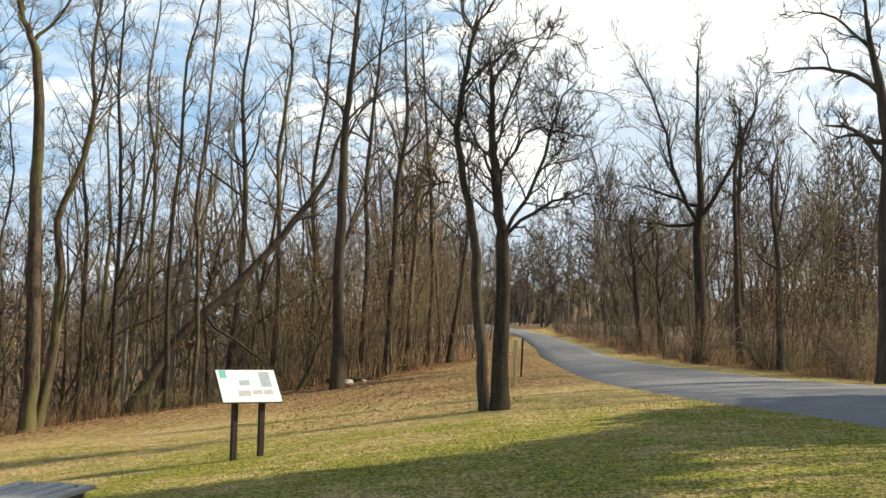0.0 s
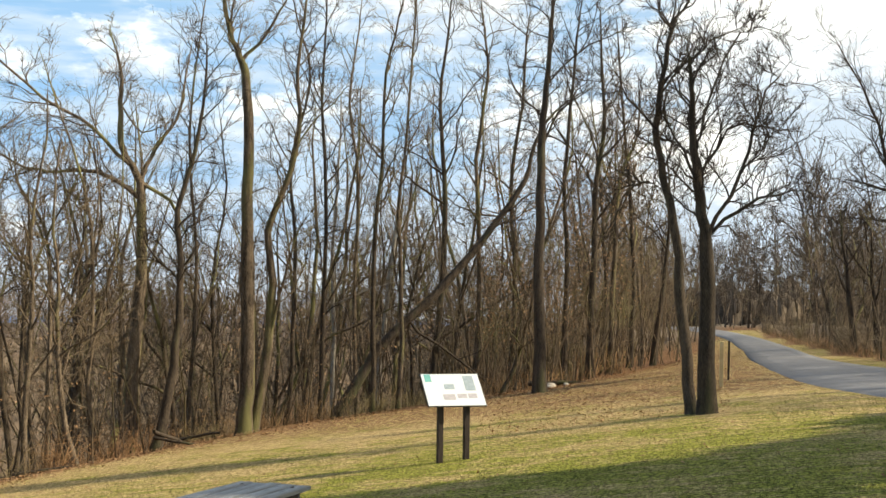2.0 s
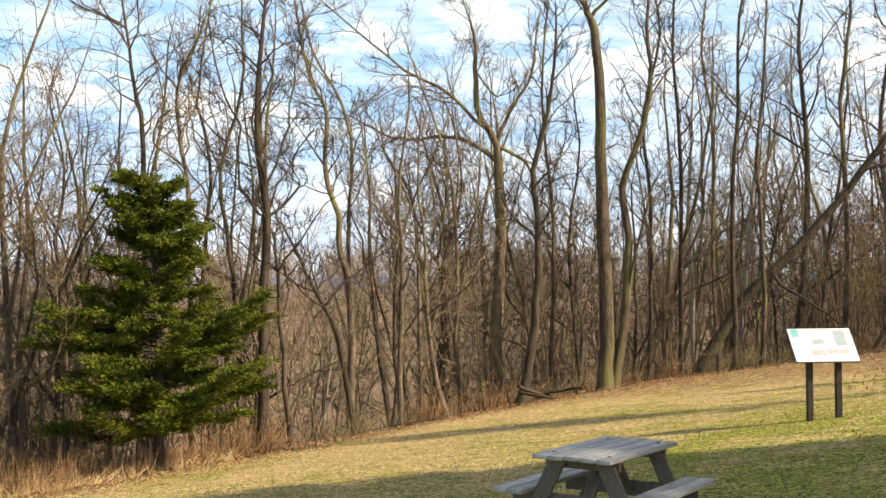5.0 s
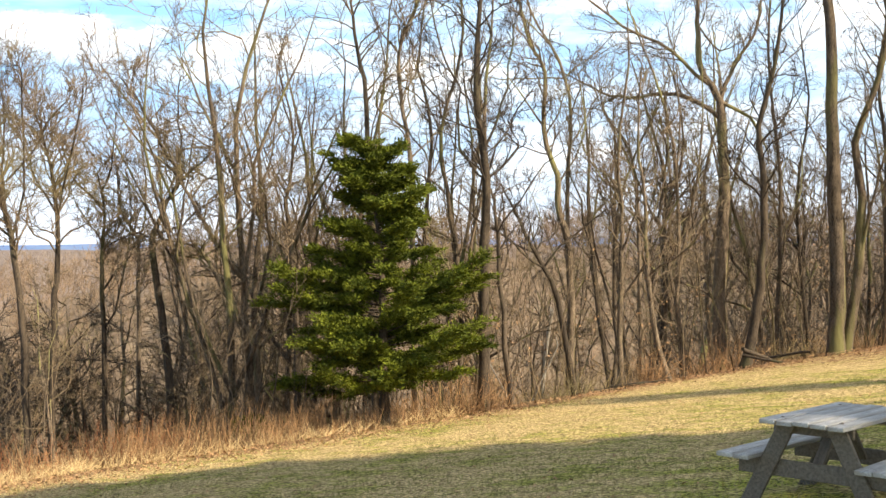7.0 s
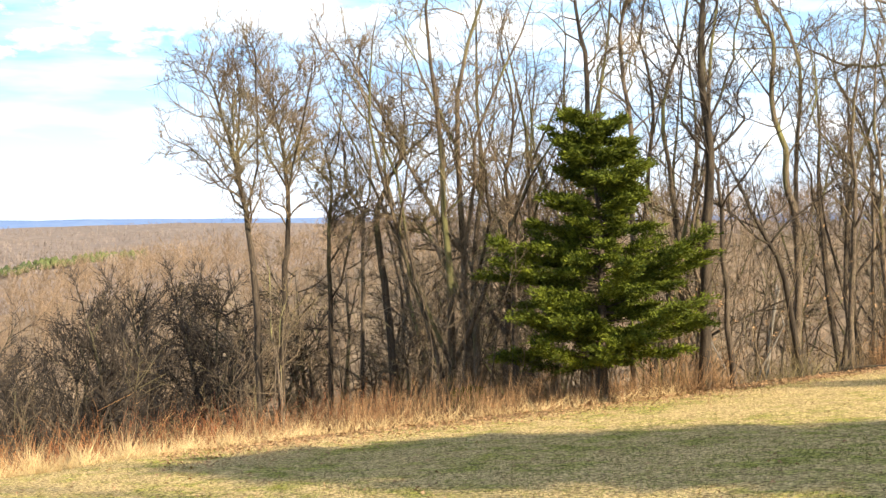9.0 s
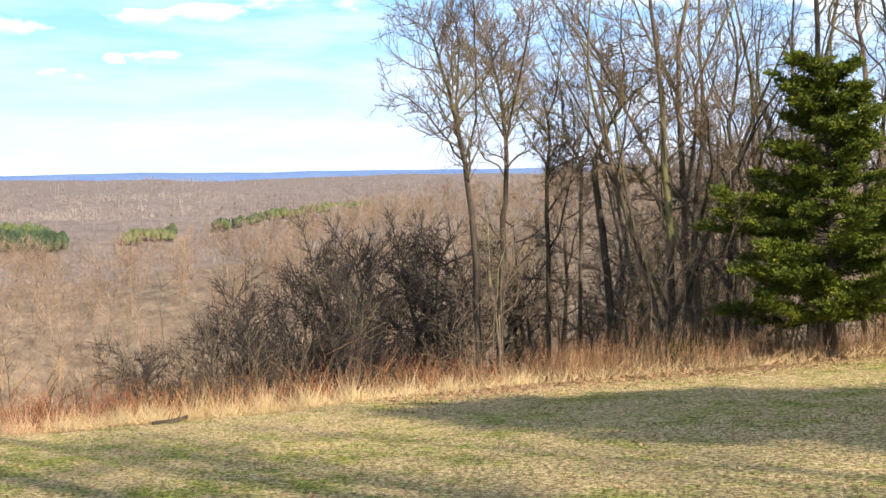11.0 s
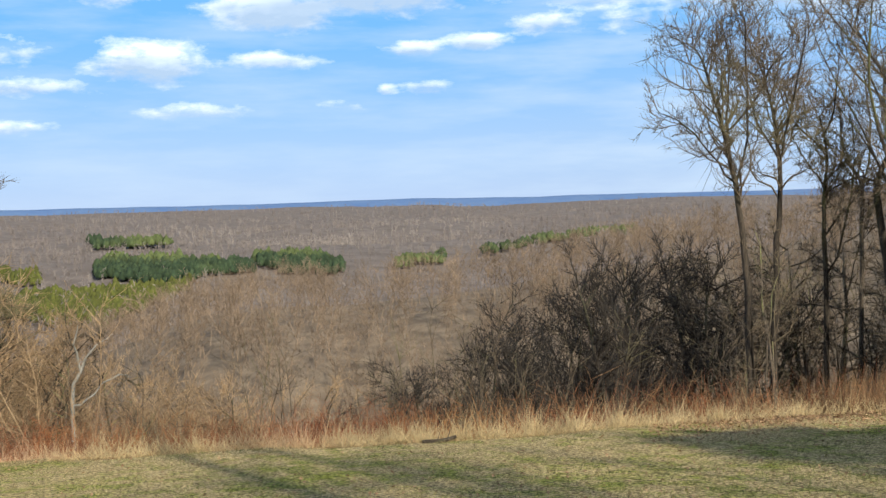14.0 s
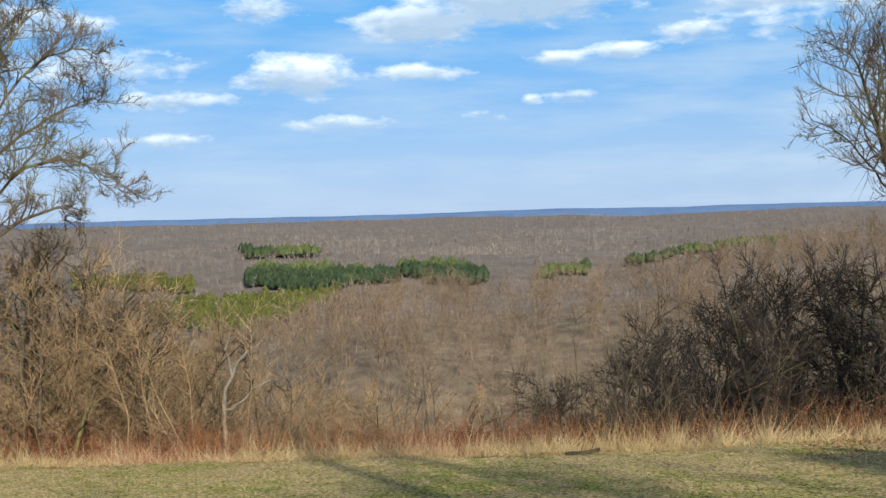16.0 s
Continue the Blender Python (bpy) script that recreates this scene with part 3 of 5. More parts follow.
# the great trees that stand apart along the lawn's edge
drawn_tree("tall thick grey-brown tree forking high over the lawn's edge", 19.16, 36.5, 0.25,
           ((0, -0.3), (0.05, 1.15), (0.05, 3.7), (-0.05, 6.3), (-0.05, 8.9), (-0.2, 11), (-0.4, 11.5), (-0.7, 12.35), (-1, 13.75), (-1.3, 15.3)),
           (((-0.3, 11.4), (0.15, 11.95), (0.8, 13), (1.25, 14.1)),
            ((-0.7, 12.35), (-0.6, 13.25), (-0.35, 14.3)),), 60, BARK, 0.62, 2.2)
drawn_tree("crooked slanting tree beside a thick trunk", 18.83, 36.9, 0.15,
           ((0, -0.3), (0.45, 2.55), (0.55, 4.6), (0.4, 6.2), (0.9, 7.6), (1.3, 9.4), (1.2, 11.15), (1.45, 13.5), (1.6, 14.6)),
           (((0.45, 2.7), (0.95, 4.8), (1.2, 5.85), (1.65, 6.95)),
            ((1.15, 8.85), (2.05, 9.95), (2.95, 10.9)),), 61, BARK, 0.4, 2.2)
drawn_tree("broad grey oak with long crooked limbs", 24.35, 37.5, 0.23,
           ((0, -0.3), (0, 2.85), (0.1, 4.65), (0.15, 6.45), (0.1, 8.45), (-0.05, 9.25), (-0.55, 10.25), (-0.6, 11.55), (-0.65, 12.65), (-1.05, 14.1)),
           (((0.05, 8.55), (-0.65, 9.05), (-1.55, 9.35), (-2.45, 9.3), (-3.35, 9.4), (-4.25, 9.85), (-5.35, 10.5)),
            ((0.1, 9.15), (0.55, 10.25), (1.1, 11.15), (1.4, 12.6), (1.6, 14.05)),
            ((-0.3, 9.5), (-1.35, 10.6), (-2.8, 11.35), (-4.25, 12.5), (-5.7, 13.65)),
            ((0.15, 8.95), (0.95, 8.5), (1.4, 7.7), (1.6, 6.8)),
            ((-0.6, 11.35), (0.1, 10.6), (0.9, 10.95)),), 62, BARK, 0.75, 2.2)
drawn_tree("dark crooked tree in the brush", 23.4, 34.6, 0.14,
           ((0, -0.3), (0.45, 1.75), (0.65, 3.6), (0.65, 5.25), (0.55, 6.9), (1, 8.55), (1.25, 10.55), (1.2, 12.25)),
           (((0.65, 4.9), (-0.1, 5.6), (-0.45, 6.4)),
            ((0.6, 6.4), (1.3, 7.25), (1.65, 8.55)),), 63, BARK_DARK, 0.35, 2.4)
drawn_tree("dark dead tree leaning far over between the stems", 15.24, 41, 0.19,
           ((0, -0.3), (1.7, 2.65), (3.4, 4.3), (4.8, 5.9), (6.15, 7.55), (6.9, 8.75), (7.25, 10), (7.95, 11.25), (9.6, 12.4)),
           (((2.65, 3.6), (4.25, 2.55), (5.85, 1.3)),
            ((5.15, 6.5), (6.15, 7.25), (7.15, 7.4)),
            ((6.15, 7.55), (7.15, 8.25), (8.4, 8.55)),), 64, BARK_DARK, 0.8, 1)
drawn_tree("dark spreading oak on the lawn beside the road", -2.96, 23.8, 0.175,
           ((0, -0.3), (0, 1.5), (0, 2.85), (-0.05, 3.65), (-0.2, 4.55), (-0.25, 5.5), (-0.3, 6.55), (-0.4, 7.35)),
           (((0, 3.5), (0.55, 3.95), (1.2, 4.25), (1.75, 4.4)),
            ((0, 3.45), (0.65, 4.7), (1.05, 6.15), (1.55, 7)),
            ((-0.2, 4.55), (0.4, 5.6), (0.95, 5.7), (1.6, 5.6)),
            ((-0.25, 5.15), (0.05, 6.3), (0.5, 7.3), (0.95, 7.65)),
            ((-0.25, 4.7), (-0.6, 5.5), (-0.95, 6.05)),), 65, BARK_DARK, 0.42, 4.0, 44, 1.25, 8)
drawn_tree("dark curving oak stem grown beside its neighbour", -2.37, 24.1, 0.115,
           ((0, -0.3), (-0.15, 1.1), (-0.3, 2.7), (-0.4, 3.85), (-0.6, 4.75), (-0.75, 5.8), (-0.65, 6.75), (-0.45, 7.85), (-0.1, 8.5), (0.3, 9.05)),
           (((-0.75, 5.8), (-1.3, 6.4), (-1.65, 6.85)),
            ((-0.45, 7.8), (-0.7, 8.25), (-0.8, 9)),
            ((-0.55, 4.5), (-1.05, 4.65), (-1.5, 4.15), (-1.85, 3.45)),
            ((-0.7, 6.4), (0.1, 7.3), (1, 7.75)),), 66, BARK_DARK, 0.45, 2.6)
drawn_tree("dark straight oak in the wood", 4.95, 39, 0.2,
           ((0, -0.3), (-0.05, 2.55), (-0.05, 5.55), (0, 8.05), (0.1, 9.55), (0.25, 11.3), (0.35, 13.2), (0.4, 14.35)),
           (((0, 8.2), (0.65, 9.35), (1.95, 10.25)),
            ((0.1, 9.15), (-0.9, 10.1), (-1.3, 11.45)),
            ((0.15, 10.3), (1.55, 11.5), (3.45, 12.2)),), 67, BARK_DARK, 0.4, 2.2)
drawn_tree("vine-hung tree with several stems and dark bark", 35.78, 27.6, 0.135,
           ((0, -0.3), (0.05, 2.15), (0.1, 4.15), (0.15, 5.7), (-0.05, 7.4), (0, 9.15), (0.15, 10.7), (0.25, 11.8)),
           (((0.3, 5.65), (0.9, 6.35), (0.75, 6.95), (1.45, 7.95)),
            ((0.15, 5.45), (-0.4, 6.35), (-0.45, 7.7), (-0.9, 8.7), (-1.15, 10.45)),
            ((0.1, 6.35), (0.55, 7.4), (0.8, 8.75), (1.05, 9.95)),), 68, BARK_DARK, 0.4, 2.6)
drawn_tree("thin bare stem leaning over the brush", 31.08, 31, 0.075,
           ((0, -0.3), (-0.5, 2.85), (-1.1, 4.1), (-1.65, 5.3), (-2.1, 6.2)),
           (), 69, BARK_DARK, 0.5, 1.5)
drawn_tree("slender wavy-stemmed tree in the brush", 31.48, 32, 0.1,
           ((0, -0.3), (0, 4.6), (-0.3, 5.85), (-0.3, 6.75), (-0.65, 8), (-0.6, 9.55), (-1.1, 10.6), (-1.45, 12.6), (-1.6, 13.4)),
           (((-0.3, 6.45), (0.35, 7.55), (0.45, 8.9), (0.05, 10.3)),
            ((-0.65, 8.15), (-1.2, 8.9), (-1.8, 9.7)),), 70, BARK, 0.4, 2.4)
drawn_tree("tall slender oak standing on the slope's edge", 57.11, 27.5, 0.085,
           ((0, -0.3), (-0.05, 4.1), (-0.15, 5.75), (-0.3, 7.3), (-0.55, 8.45), (-0.9, 9.8), (-1.2, 10.45)),
           (((-0.3, 7.3), (-0.85, 7.95), (-1.35, 8.6), (-2.05, 8.95)),
            ((-0.25, 7.35), (0, 8.85), (0, 10.5), (-0.1, 11)),
            ((-0.5, 8.25), (-0.4, 9.6), (-0.5, 10.75)),
            ((-0.05, 8.6), (0.45, 9.85), (1.05, 10.5)),), 71, BARK_DARK, 0.42, 4.6, 46, 1.25)
drawn_tree("slender oak close beside a taller one", 56.19, 27.8, 0.075,
           ((0, -0.3), (0.1, 5.3), (0.2, 6.75), (0.2, 8.3), (0, 9.35), (-0.15, 10.35)),
           (((0.2, 7.65), (0.4, 8.8), (0.7, 10), (0.8, 10.9)),
            ((0.2, 8.05), (-0.25, 8.7), (-0.4, 9.7)),), 72, BARK_DARK, 0.42, 4.6, 46, 1.25)
drawn_tree("dark crooked oak with a wide side limb", 50.6, 28.5, 0.095,
           ((0, -0.3), (-0.1, 4.25), (-0.35, 5.9), (-0.4, 7.25), (-0.1, 8), (0.2, 8.65), (-0.2, 9.4), (-0.7, 10.4), (-1.2, 11.05)),
           (((0.15, 8.6), (0.25, 9.55), (0.2, 10.6), (0.35, 11.15)),
            ((-0.4, 7.2), (0.2, 7.5), (0.75, 7.95), (1.55, 8.25), (2.25, 8.45), (2.9, 8.4)),
            ((-0.4, 7.15), (-0.9, 7.3), (-1.55, 6.95)),
            ((0.05, 8.45), (0.75, 9), (1.55, 9.95)),), 73, BARK_DARK, 0.45, 4.2)
drawn_tree("crooked grey tree bent over the brush", 46.46, 27, 0.095,
           ((0, -0.3), (-0.1, 3.1), (-0.5, 3.95), (-1, 4.95), (-1.25, 5.4), (-1.8, 5.7), (-2.25, 5.8)),
           (((-0.9, 4.8), (-1, 5.8), (-0.75, 6.85), (-1, 8), (-0.9, 9.05)),
            ((-0.15, 3.2), (0.5, 3.7), (1.05, 3.65)),
            ((-1.2, 5.35), (-0.5, 6.05), (0.05, 6.7)),), 74, BARK, 0.4, 4)
drawn_tree("thin straight bare tree on the slope", 53.77, 29, 0.06,
           ((0, -0.3), (0, 5.65), (0, 7.3), (0.05, 8.55), (-0.1, 9.5)),
           (), 75, BARK, 0.4, 3.4, 46, 1.3)
drawn_tree("thin pale bare tree on the slope", 52.38, 31, 0.055,
           ((0, -0.3), (0.1, 6.65), (0.15, 8.55), (-0.3, 9.45), (-0.4, 10.9)),
           (((0.15, 8.55), (0.35, 10.15), (0.15, 11.65)),), 76, BARK, 0.4, 3.4, 46, 1.3)
drawn_tree("bare tree with long drooping fine-twigged limbs", 101.12, 25, 0.17,
           ((0, -0.3), (0.15, 2.55), (0.2, 4.8), (0.4, 6.5), (0.7, 8.15), (0.85, 9.7)),
           (((0.25, 4.6), (1, 5.7), (1.9, 6.05), (2.75, 5.75), (3.15, 5.5)),
            ((0.35, 5.6), (1.25, 6.6), (2.15, 7.15), (2.95, 7.4)),
            ((0.4, 6.35), (1.3, 7.7), (2.1, 8.3), (2.85, 8.25)),
            ((0.55, 7.25), (1.15, 8.6), (1.7, 9.3)),
            ((0.2, 4.25), (1.1, 4.8), (1.85, 5.1), (2.4, 4.95)),), 77, BARK, 0.3, 5.5, fine=9)
drawn_tree("small pale-barked tree with crooked limbs", 89.45, 27, 0.045,
           ((0, -0.3), (-0.05, 2.85), (0.15, 3.5), (0.4, 4), (0.9, 4.35)),
           (((0, 2.65), (0.4, 3.05), (1.05, 3.4), (1.2, 3.1)),
            ((0.2, 3.55), (0.05, 4.15), (0.15, 4.65)),), 78, BARK_PALE, 0.5, 1.6)
drawn_tree("broad bare oak beyond the road", -12.46, 42, 0.24,
           ((0, -0.3), (-0.05, 1.95), (-0.15, 4.35), (-0.1, 6.15), (-0.25, 8.35), (-0.2, 11.35)),
           (((-0.25, 4.75), (-1.05, 6.75), (-1.45, 8.35), (-2.55, 10.6)),
            ((-0.2, 5.35), (-1.25, 5.85), (-2.65, 6.25)),
            ((-0.05, 5.15), (0.9, 6.75), (1.65, 8.3), (1.8, 10.3)),
            ((-0.15, 4.75), (-1.25, 4.75), (-2.2, 4.9)),), 79, BARK_DARK, 0.5, 2.4, 30, 1.4)
drawn_tree("large dark oak beside the road", -20.81, 31, 0.27,
           ((0, -0.3), (0, 1.65), (-0.05, 3.85), (-0.05, 6), (-0.25, 7.55), (-0.5, 8.7), (-0.6, 10.15)),
           (((-0.2, 7.25), (-1, 7.75), (-1.8, 7.8), (-2.9, 7.7)),
            ((-0.4, 8.3), (-1.1, 9.05), (-1.8, 9.45), (-2.65, 9.35)),
            ((-0.1, 5.85), (-0.85, 6.35), (-1.65, 6.55)),
            ((-0.05, 5.25), (-0.7, 6.15), (-1.5, 6.05)),), 80, BARK_DARK, 0.6, 2)
drawn_tree("bare oak in the wood beyond the road", -14.28, 45, 0.14,
           ((0, -0.3), (-0.05, 2.8), (-0.15, 5.95), (-0.05, 8.3), (-0.3, 9.6)),
           (((-0.15, 5.75), (0.55, 8.1), (1.45, 9.15)),), 81, BARK_DARK, 0.4, 2.4)
drawn_tree("twiggy brown tree on the sunlit slope", 95.25, 30, 0.07,
           ((0, -0.3), (0.1, 4.2), (0.35, 5.3), (0.9, 5.55), (1.6, 5.95)),
           (((0.1, 4.35), (-0.2, 5.35), (-0.3, 6.45), (0, 7.25)),
            ((0.2, 5.05), (0.6, 6.1), (0.8, 6.95)),), 82, BARK, 0.15, 4)
drawn_tree("brown twiggy tree with spreading low limbs", 98.26, 29, 0.08,
           ((0, -0.3), (0, 3.5), (0.15, 4.8), (0.05, 5.85), (0.3, 6.9)),
           (((0.05, 4), (0.6, 4.65), (1.1, 4.75)),
            ((0.1, 4.55), (-0.4, 5.35), (-0.6, 6.15)),
            ((0.1, 5.6), (0.55, 6.4), (0.9, 6.75)),), 83, BARK, 0.12, 4.5)

drawn_tree("slender wavy bare tree behind the brush", 31.49, 33.9, 0.063,
           ((0, -0.3), (0.0, 4.1), (0.0, 7.9), (0.1, 9.4), (-0.2, 11.0), (-1.0, 12.4), (-1.3, 13.8), (-1.8, 16.0)),
           (), 120, BARK, 0.30, 1.5, fine=5)
drawn_tree("mossy-stemmed bare tree behind the brush", 29.09, 32.6, 0.080,
           ((0, -0.3), (0.0, 1.8), (0.1, 4.2), (0.1, 5.4), (0.0, 6.9), (0.3, 9.4), (0.3, 10.9)),
           (), 121, BARK, 0.35, 1.5, fine=5)
drawn_tree("crooked bare tree with a bent foot in the brush", 26.58, 33.0, 0.074,
           ((0, -0.3), (-0.5, 1.6), (-0.7, 3.6), (-0.7, 5.0), (-0.9, 7.0), (-0.7, 9.5)),
           (), 122, BARK, 0.30, 1.5, fine=5)
drawn_tree("slender crooked tree in the thin wood", 26.23, 36.3, 0.061,
           ((0, -0.3), (0.0, 2.3), (-0.4, 4.6), (-0.4, 5.6), (0.1, 7.3), (0.0, 9.4), (-0.6, 11.2)),
           (), 123, BARK_DARK, 0.30, 1.5, fine=5)
drawn_tree("thin bare tree bending sideways", 28.12, 35.8, 0.067,
           ((0, -0.3), (0.0, 2.7), (0.0, 5.7), (-0.2, 8.1), (-1.0, 9.4), (-1.2, 11.1)),
           (), 124, BARK, 0.30, 1.5, fine=5)
drawn_tree("slim upright bare tree beside an oak", 21.73, 37.3, 0.070,
           ((0, -0.3), (0.0, 0.8), (0.1, 4.3), (0.1, 6.4), (-0.2, 9.8), (0.0, 12.6), (0.2, 14.8)),
           (), 125, BARK, 0.30, 1.5, fine=5)
drawn_tree("slim bare tree in the wood", 20.38, 42.0, 0.071,
           ((0, -0.3), (0.0, 1.6), (-0.3, 6.0), (0.1, 9.7), (-0.3, 12.7)),
           (), 126, BARK_DARK, 0.30, 1.5, fine=5)
drawn_tree("slender bare tree with a wavy stem", 17.05, 41.3, 0.085,
           ((0, -0.3), (0.0, 0.8), (0.1, 3.6), (0.1, 6.7), (-0.1, 9.5), (0.5, 12.4), (0.0, 14.6), (-0.3, 15.8)),
           (), 127, BARK_DARK, 0.30, 1.5, fine=5)
drawn_tree("straight dark bare tree at the wood's edge", 15.60, 40.8, 0.092,
           ((0, -0.3), (0.0, 0.7), (0.1, 4.4), (0.1, 8.3), (-0.1, 11.3), (0.0, 14.3), (0.0, 15.5)),
           (), 128, BARK_DARK, 0.30, 1.5, fine=5)
drawn_tree("pale-barked straight tree in the wood", 14.97, 44.0, 0.115,
           ((0, -0.3), (0.0, 0.9), (0.0, 3.7), (-0.1, 7.0), (0.1, 10.2), (0.1, 13.5)),
           (), 130, BARK_PALE, 0.35, 1.5, fine=5)
drawn_tree("slender bare tree in the wood's edge", 13.87, 43.4, 0.081,
           ((0, -0.3), (0.0, 0.7), (-0.1, 5.0), (0.0, 8.8), (-0.4, 11.9), (-0.1, 14.7), (0.0, 15.9)),
           (), 131, BARK, 0.30, 1.5, fine=5)
drawn_tree("straight mossy bare tree at the wood's edge", 13.04, 40.2, 0.083,
           ((0, -0.3), (0.0, 2.7), (0.0, 6.2), (0.2, 8.7), (0.3, 11.7), (0.7, 13.6), (1.2, 15.8)),
           (), 132, BARK, 0.30, 1.5, fine=5)
drawn_tree("slender bare tree with brown bark", 11.81, 40.3, 0.076,
           ((0, -0.3), (0.1, 3.4), (-0.1, 6.7), (0.2, 9.6), (0.4, 13.5), (0.5, 15.7)),
           (), 133, BARK, 0.30, 1.5, fine=5)
drawn_tree("dark bare tree standing behind the sign", 10.34, 43.7, 0.122,
           ((0, -0.3), (0.5, 5.1), (0.5, 8.7), (0.3, 11.4), (0.6, 14.6), (0.7, 15.8)),
           (), 134, BARK_DARK, 0.35, 1.5, fine=5)
drawn_tree("straight bare tree in the wood", 8.10, 44.5, 0.100,
           ((0, -0.3), (0.1, 5.5), (0.0, 9.2), (0.4, 12.4), (0.2, 14.3), (0.1, 15.5)),
           (), 135, BARK, 0.30, 1.5, fine=5)
drawn_tree("mossy leaning stem at the wood's edge", 6.91, 42.2, 0.095,
           ((0, -0.3), (0.5, 1.0), (0.9, 2.2), (1.3, 4.0), (1.6, 5.4)),
           (), 136, BARK, 0.30, 1.5, fine=5)
drawn_tree("slender grey bare tree in the wood", 6.43, 46.2, 0.104,
           ((0, -0.3), (0.2, 4.2), (0.0, 8.2), (0.4, 11.5), (0.6, 14.4), (0.7, 15.6)),
           (), 137, BARK, 0.30, 1.5, fine=5)
drawn_tree("dark straight bare tree in the wood", 3.82, 45.3, 0.102,
           ((0, -0.3), (0.1, 4.4), (0.0, 8.0), (0.3, 11.9), (0.5, 14.1), (0.6, 15.3)),
           (), 138, BARK_DARK, 0.30, 1.5, fine=5)
drawn_tree("dark mossy tree at the wood's edge", 2.58, 44.6, 0.142,
           ((0, -0.3), (0.1, 2.9), (0.2, 7.1), (0.5, 9.2), (0.4, 12.1), (0.3, 14.3)),
           (), 139, BARK_DARK, 0.35, 1.5, fine=5)
drawn_tree("reddish-brown bare tree in the wood", 1.67, 46.6, 0.105,
           ((0, -0.3), (0.2, 3.9), (0.4, 7.6), (1.1, 9.4), (1.1, 12.0)),
           (), 140, BARK, 0.30, 1.5, fine=5)
drawn_tree("dark slim bare tree in the wood", 0.74, 49.6, 0.102,
           ((0, -0.3), (0.2, 3.2), (0.1, 6.7), (-0.2, 10.2), (-0.4, 13.0), (-0.6, 15.2)),
           (), 141, BARK_DARK, 0.30, 1.5, fine=5)
drawn_tree("bare tree with a crooked foot", -0.39, 49.3, 0.111,
           ((0, -0.3), (0.5, 3.8), (0.7, 6.5), (0.5, 9.5)),
           (), 142, BARK_DARK, 0.30, 1.5, fine=5)
drawn_tree("thin dark bare tree leaning in the brush", 34.32, 28.2, 0.063,
           ((0, -0.3), (-0.2, 2.4), (-0.3, 4.3), (-0.5, 5.4), (-1.0, 6.5)),
           (), 143, BARK_DARK, 0.30, 1.5, fine=5)
drawn_tree("wavy bare tree behind the cedar", 36.80, 28.3, 0.069,
           ((0, -0.3), (0.0, 1.0), (0.0, 3.3), (-0.2, 5.3), (-0.4, 7.3), (0.1, 9.3), (0.1, 10.8), (0.1, 13.0)),
           (), 144, BARK, 0.35, 1.5, fine=5)
drawn_tree("bare tree standing behind the cedar", 44.76, 29.1, 0.076,
           ((0, -0.3), (0.0, 4.0), (-0.1, 6.4), (-0.2, 7.6), (0.0, 9.4), (-0.4, 11.2)),
           (), 145, BARK_DARK, 0.35, 1.5, fine=5)
drawn_tree("tall bare tree rising behind the cedar", 41.03, 28.9, 0.076,
           ((0, -0.3), (0.0, 2.9), (-0.1, 9.1), (-0.3, 10.6), (-0.5, 12.0), (-0.8, 14.2)),
           (), 146, BARK_DARK, 0.35, 1.5, fine=5)
drawn_tree("crooked bare tree rising behind the cedar", 39.06, 28.6, 0.075,
           ((0, -0.3), (0.0, 2.3), (0.0, 6.6), (-0.2, 8.5), (-0.3, 9.9), (0.2, 11.2), (1.0, 13.3)),
           (), 147, BARK, 0.35, 1.5, fine=5)
drawn_tree("slender bare tree beside the cedar", 38.13, 29.9, 0.062,
           ((0, -0.3), (0.0, 2.3), (-0.2, 4.9), (-0.1, 7.1), (0.0, 8.8), (-0.3, 10.2), (-0.1, 11.9), (0.2, 14.1)),
           (), 148, BARK, 0.30, 1.5, fine=5)
drawn_tree("bare tree in the wood beyond the road", -9.56, 52.5, 0.118,
           ((0, -0.3), (-0.3, 3.6), (-0.6, 6.1)),
           (), 150, BARK_DARK, 0.30, 1.5, fine=5)
drawn_tree("dark bare tree in the wood beyond the road", -14.34, 41.1, 0.123,
           ((0, -0.3), (-0.2, 3.2), (-0.3, 6.6), (-0.1, 8.6)),
           (), 151, BARK_DARK, 0.35, 1.5, fine=5)
drawn_tree("dark trunk in the wood beyond the road", -10.61, 52.7, 0.138,
           ((0, -0.3), (-0.2, 3.1), (-0.3, 5.6)),
           (), 152, BARK_DARK, 0.35, 1.5, fine=5)
drawn_tree("dark bare tree among undergrowth beyond the road", -16.09, 36.9, 0.097,
           ((0, -0.3), (-0.1, 3.0), (-0.3, 5.6), (0.0, 7.0)),
           (), 153, BARK_DARK, 0.35, 1.5, fine=5)


# trees of the wood, shared shapes
KINDS = []
for k, (h, r, first, limbs, ln, tilt) in enumerate([(15, .11, .16, 25, .17, 46), (13, .09, .14, 24, .19, 50), (16, .14, .22, 25, .19, 46), (11, .07, .12, 21, .21, 50),
                                                     (14, .12, .15, 26, .23, 55), (9, .06, .1, 20, .24, 52)]):
    KINDS.append(tree_thing(Spec(h, r, first=first, limbs=limbs, limb_len=ln, limb_tilt=tilt, subs=6, twigs=5, seed=40 + k, wander=.2, forks=(2, 3, 2, 3, 3, 2)[k], fine=.0072),
                            "slender bare tree in the wood", group="trees of the wood"))
rnd = random.Random(5)
spots = []


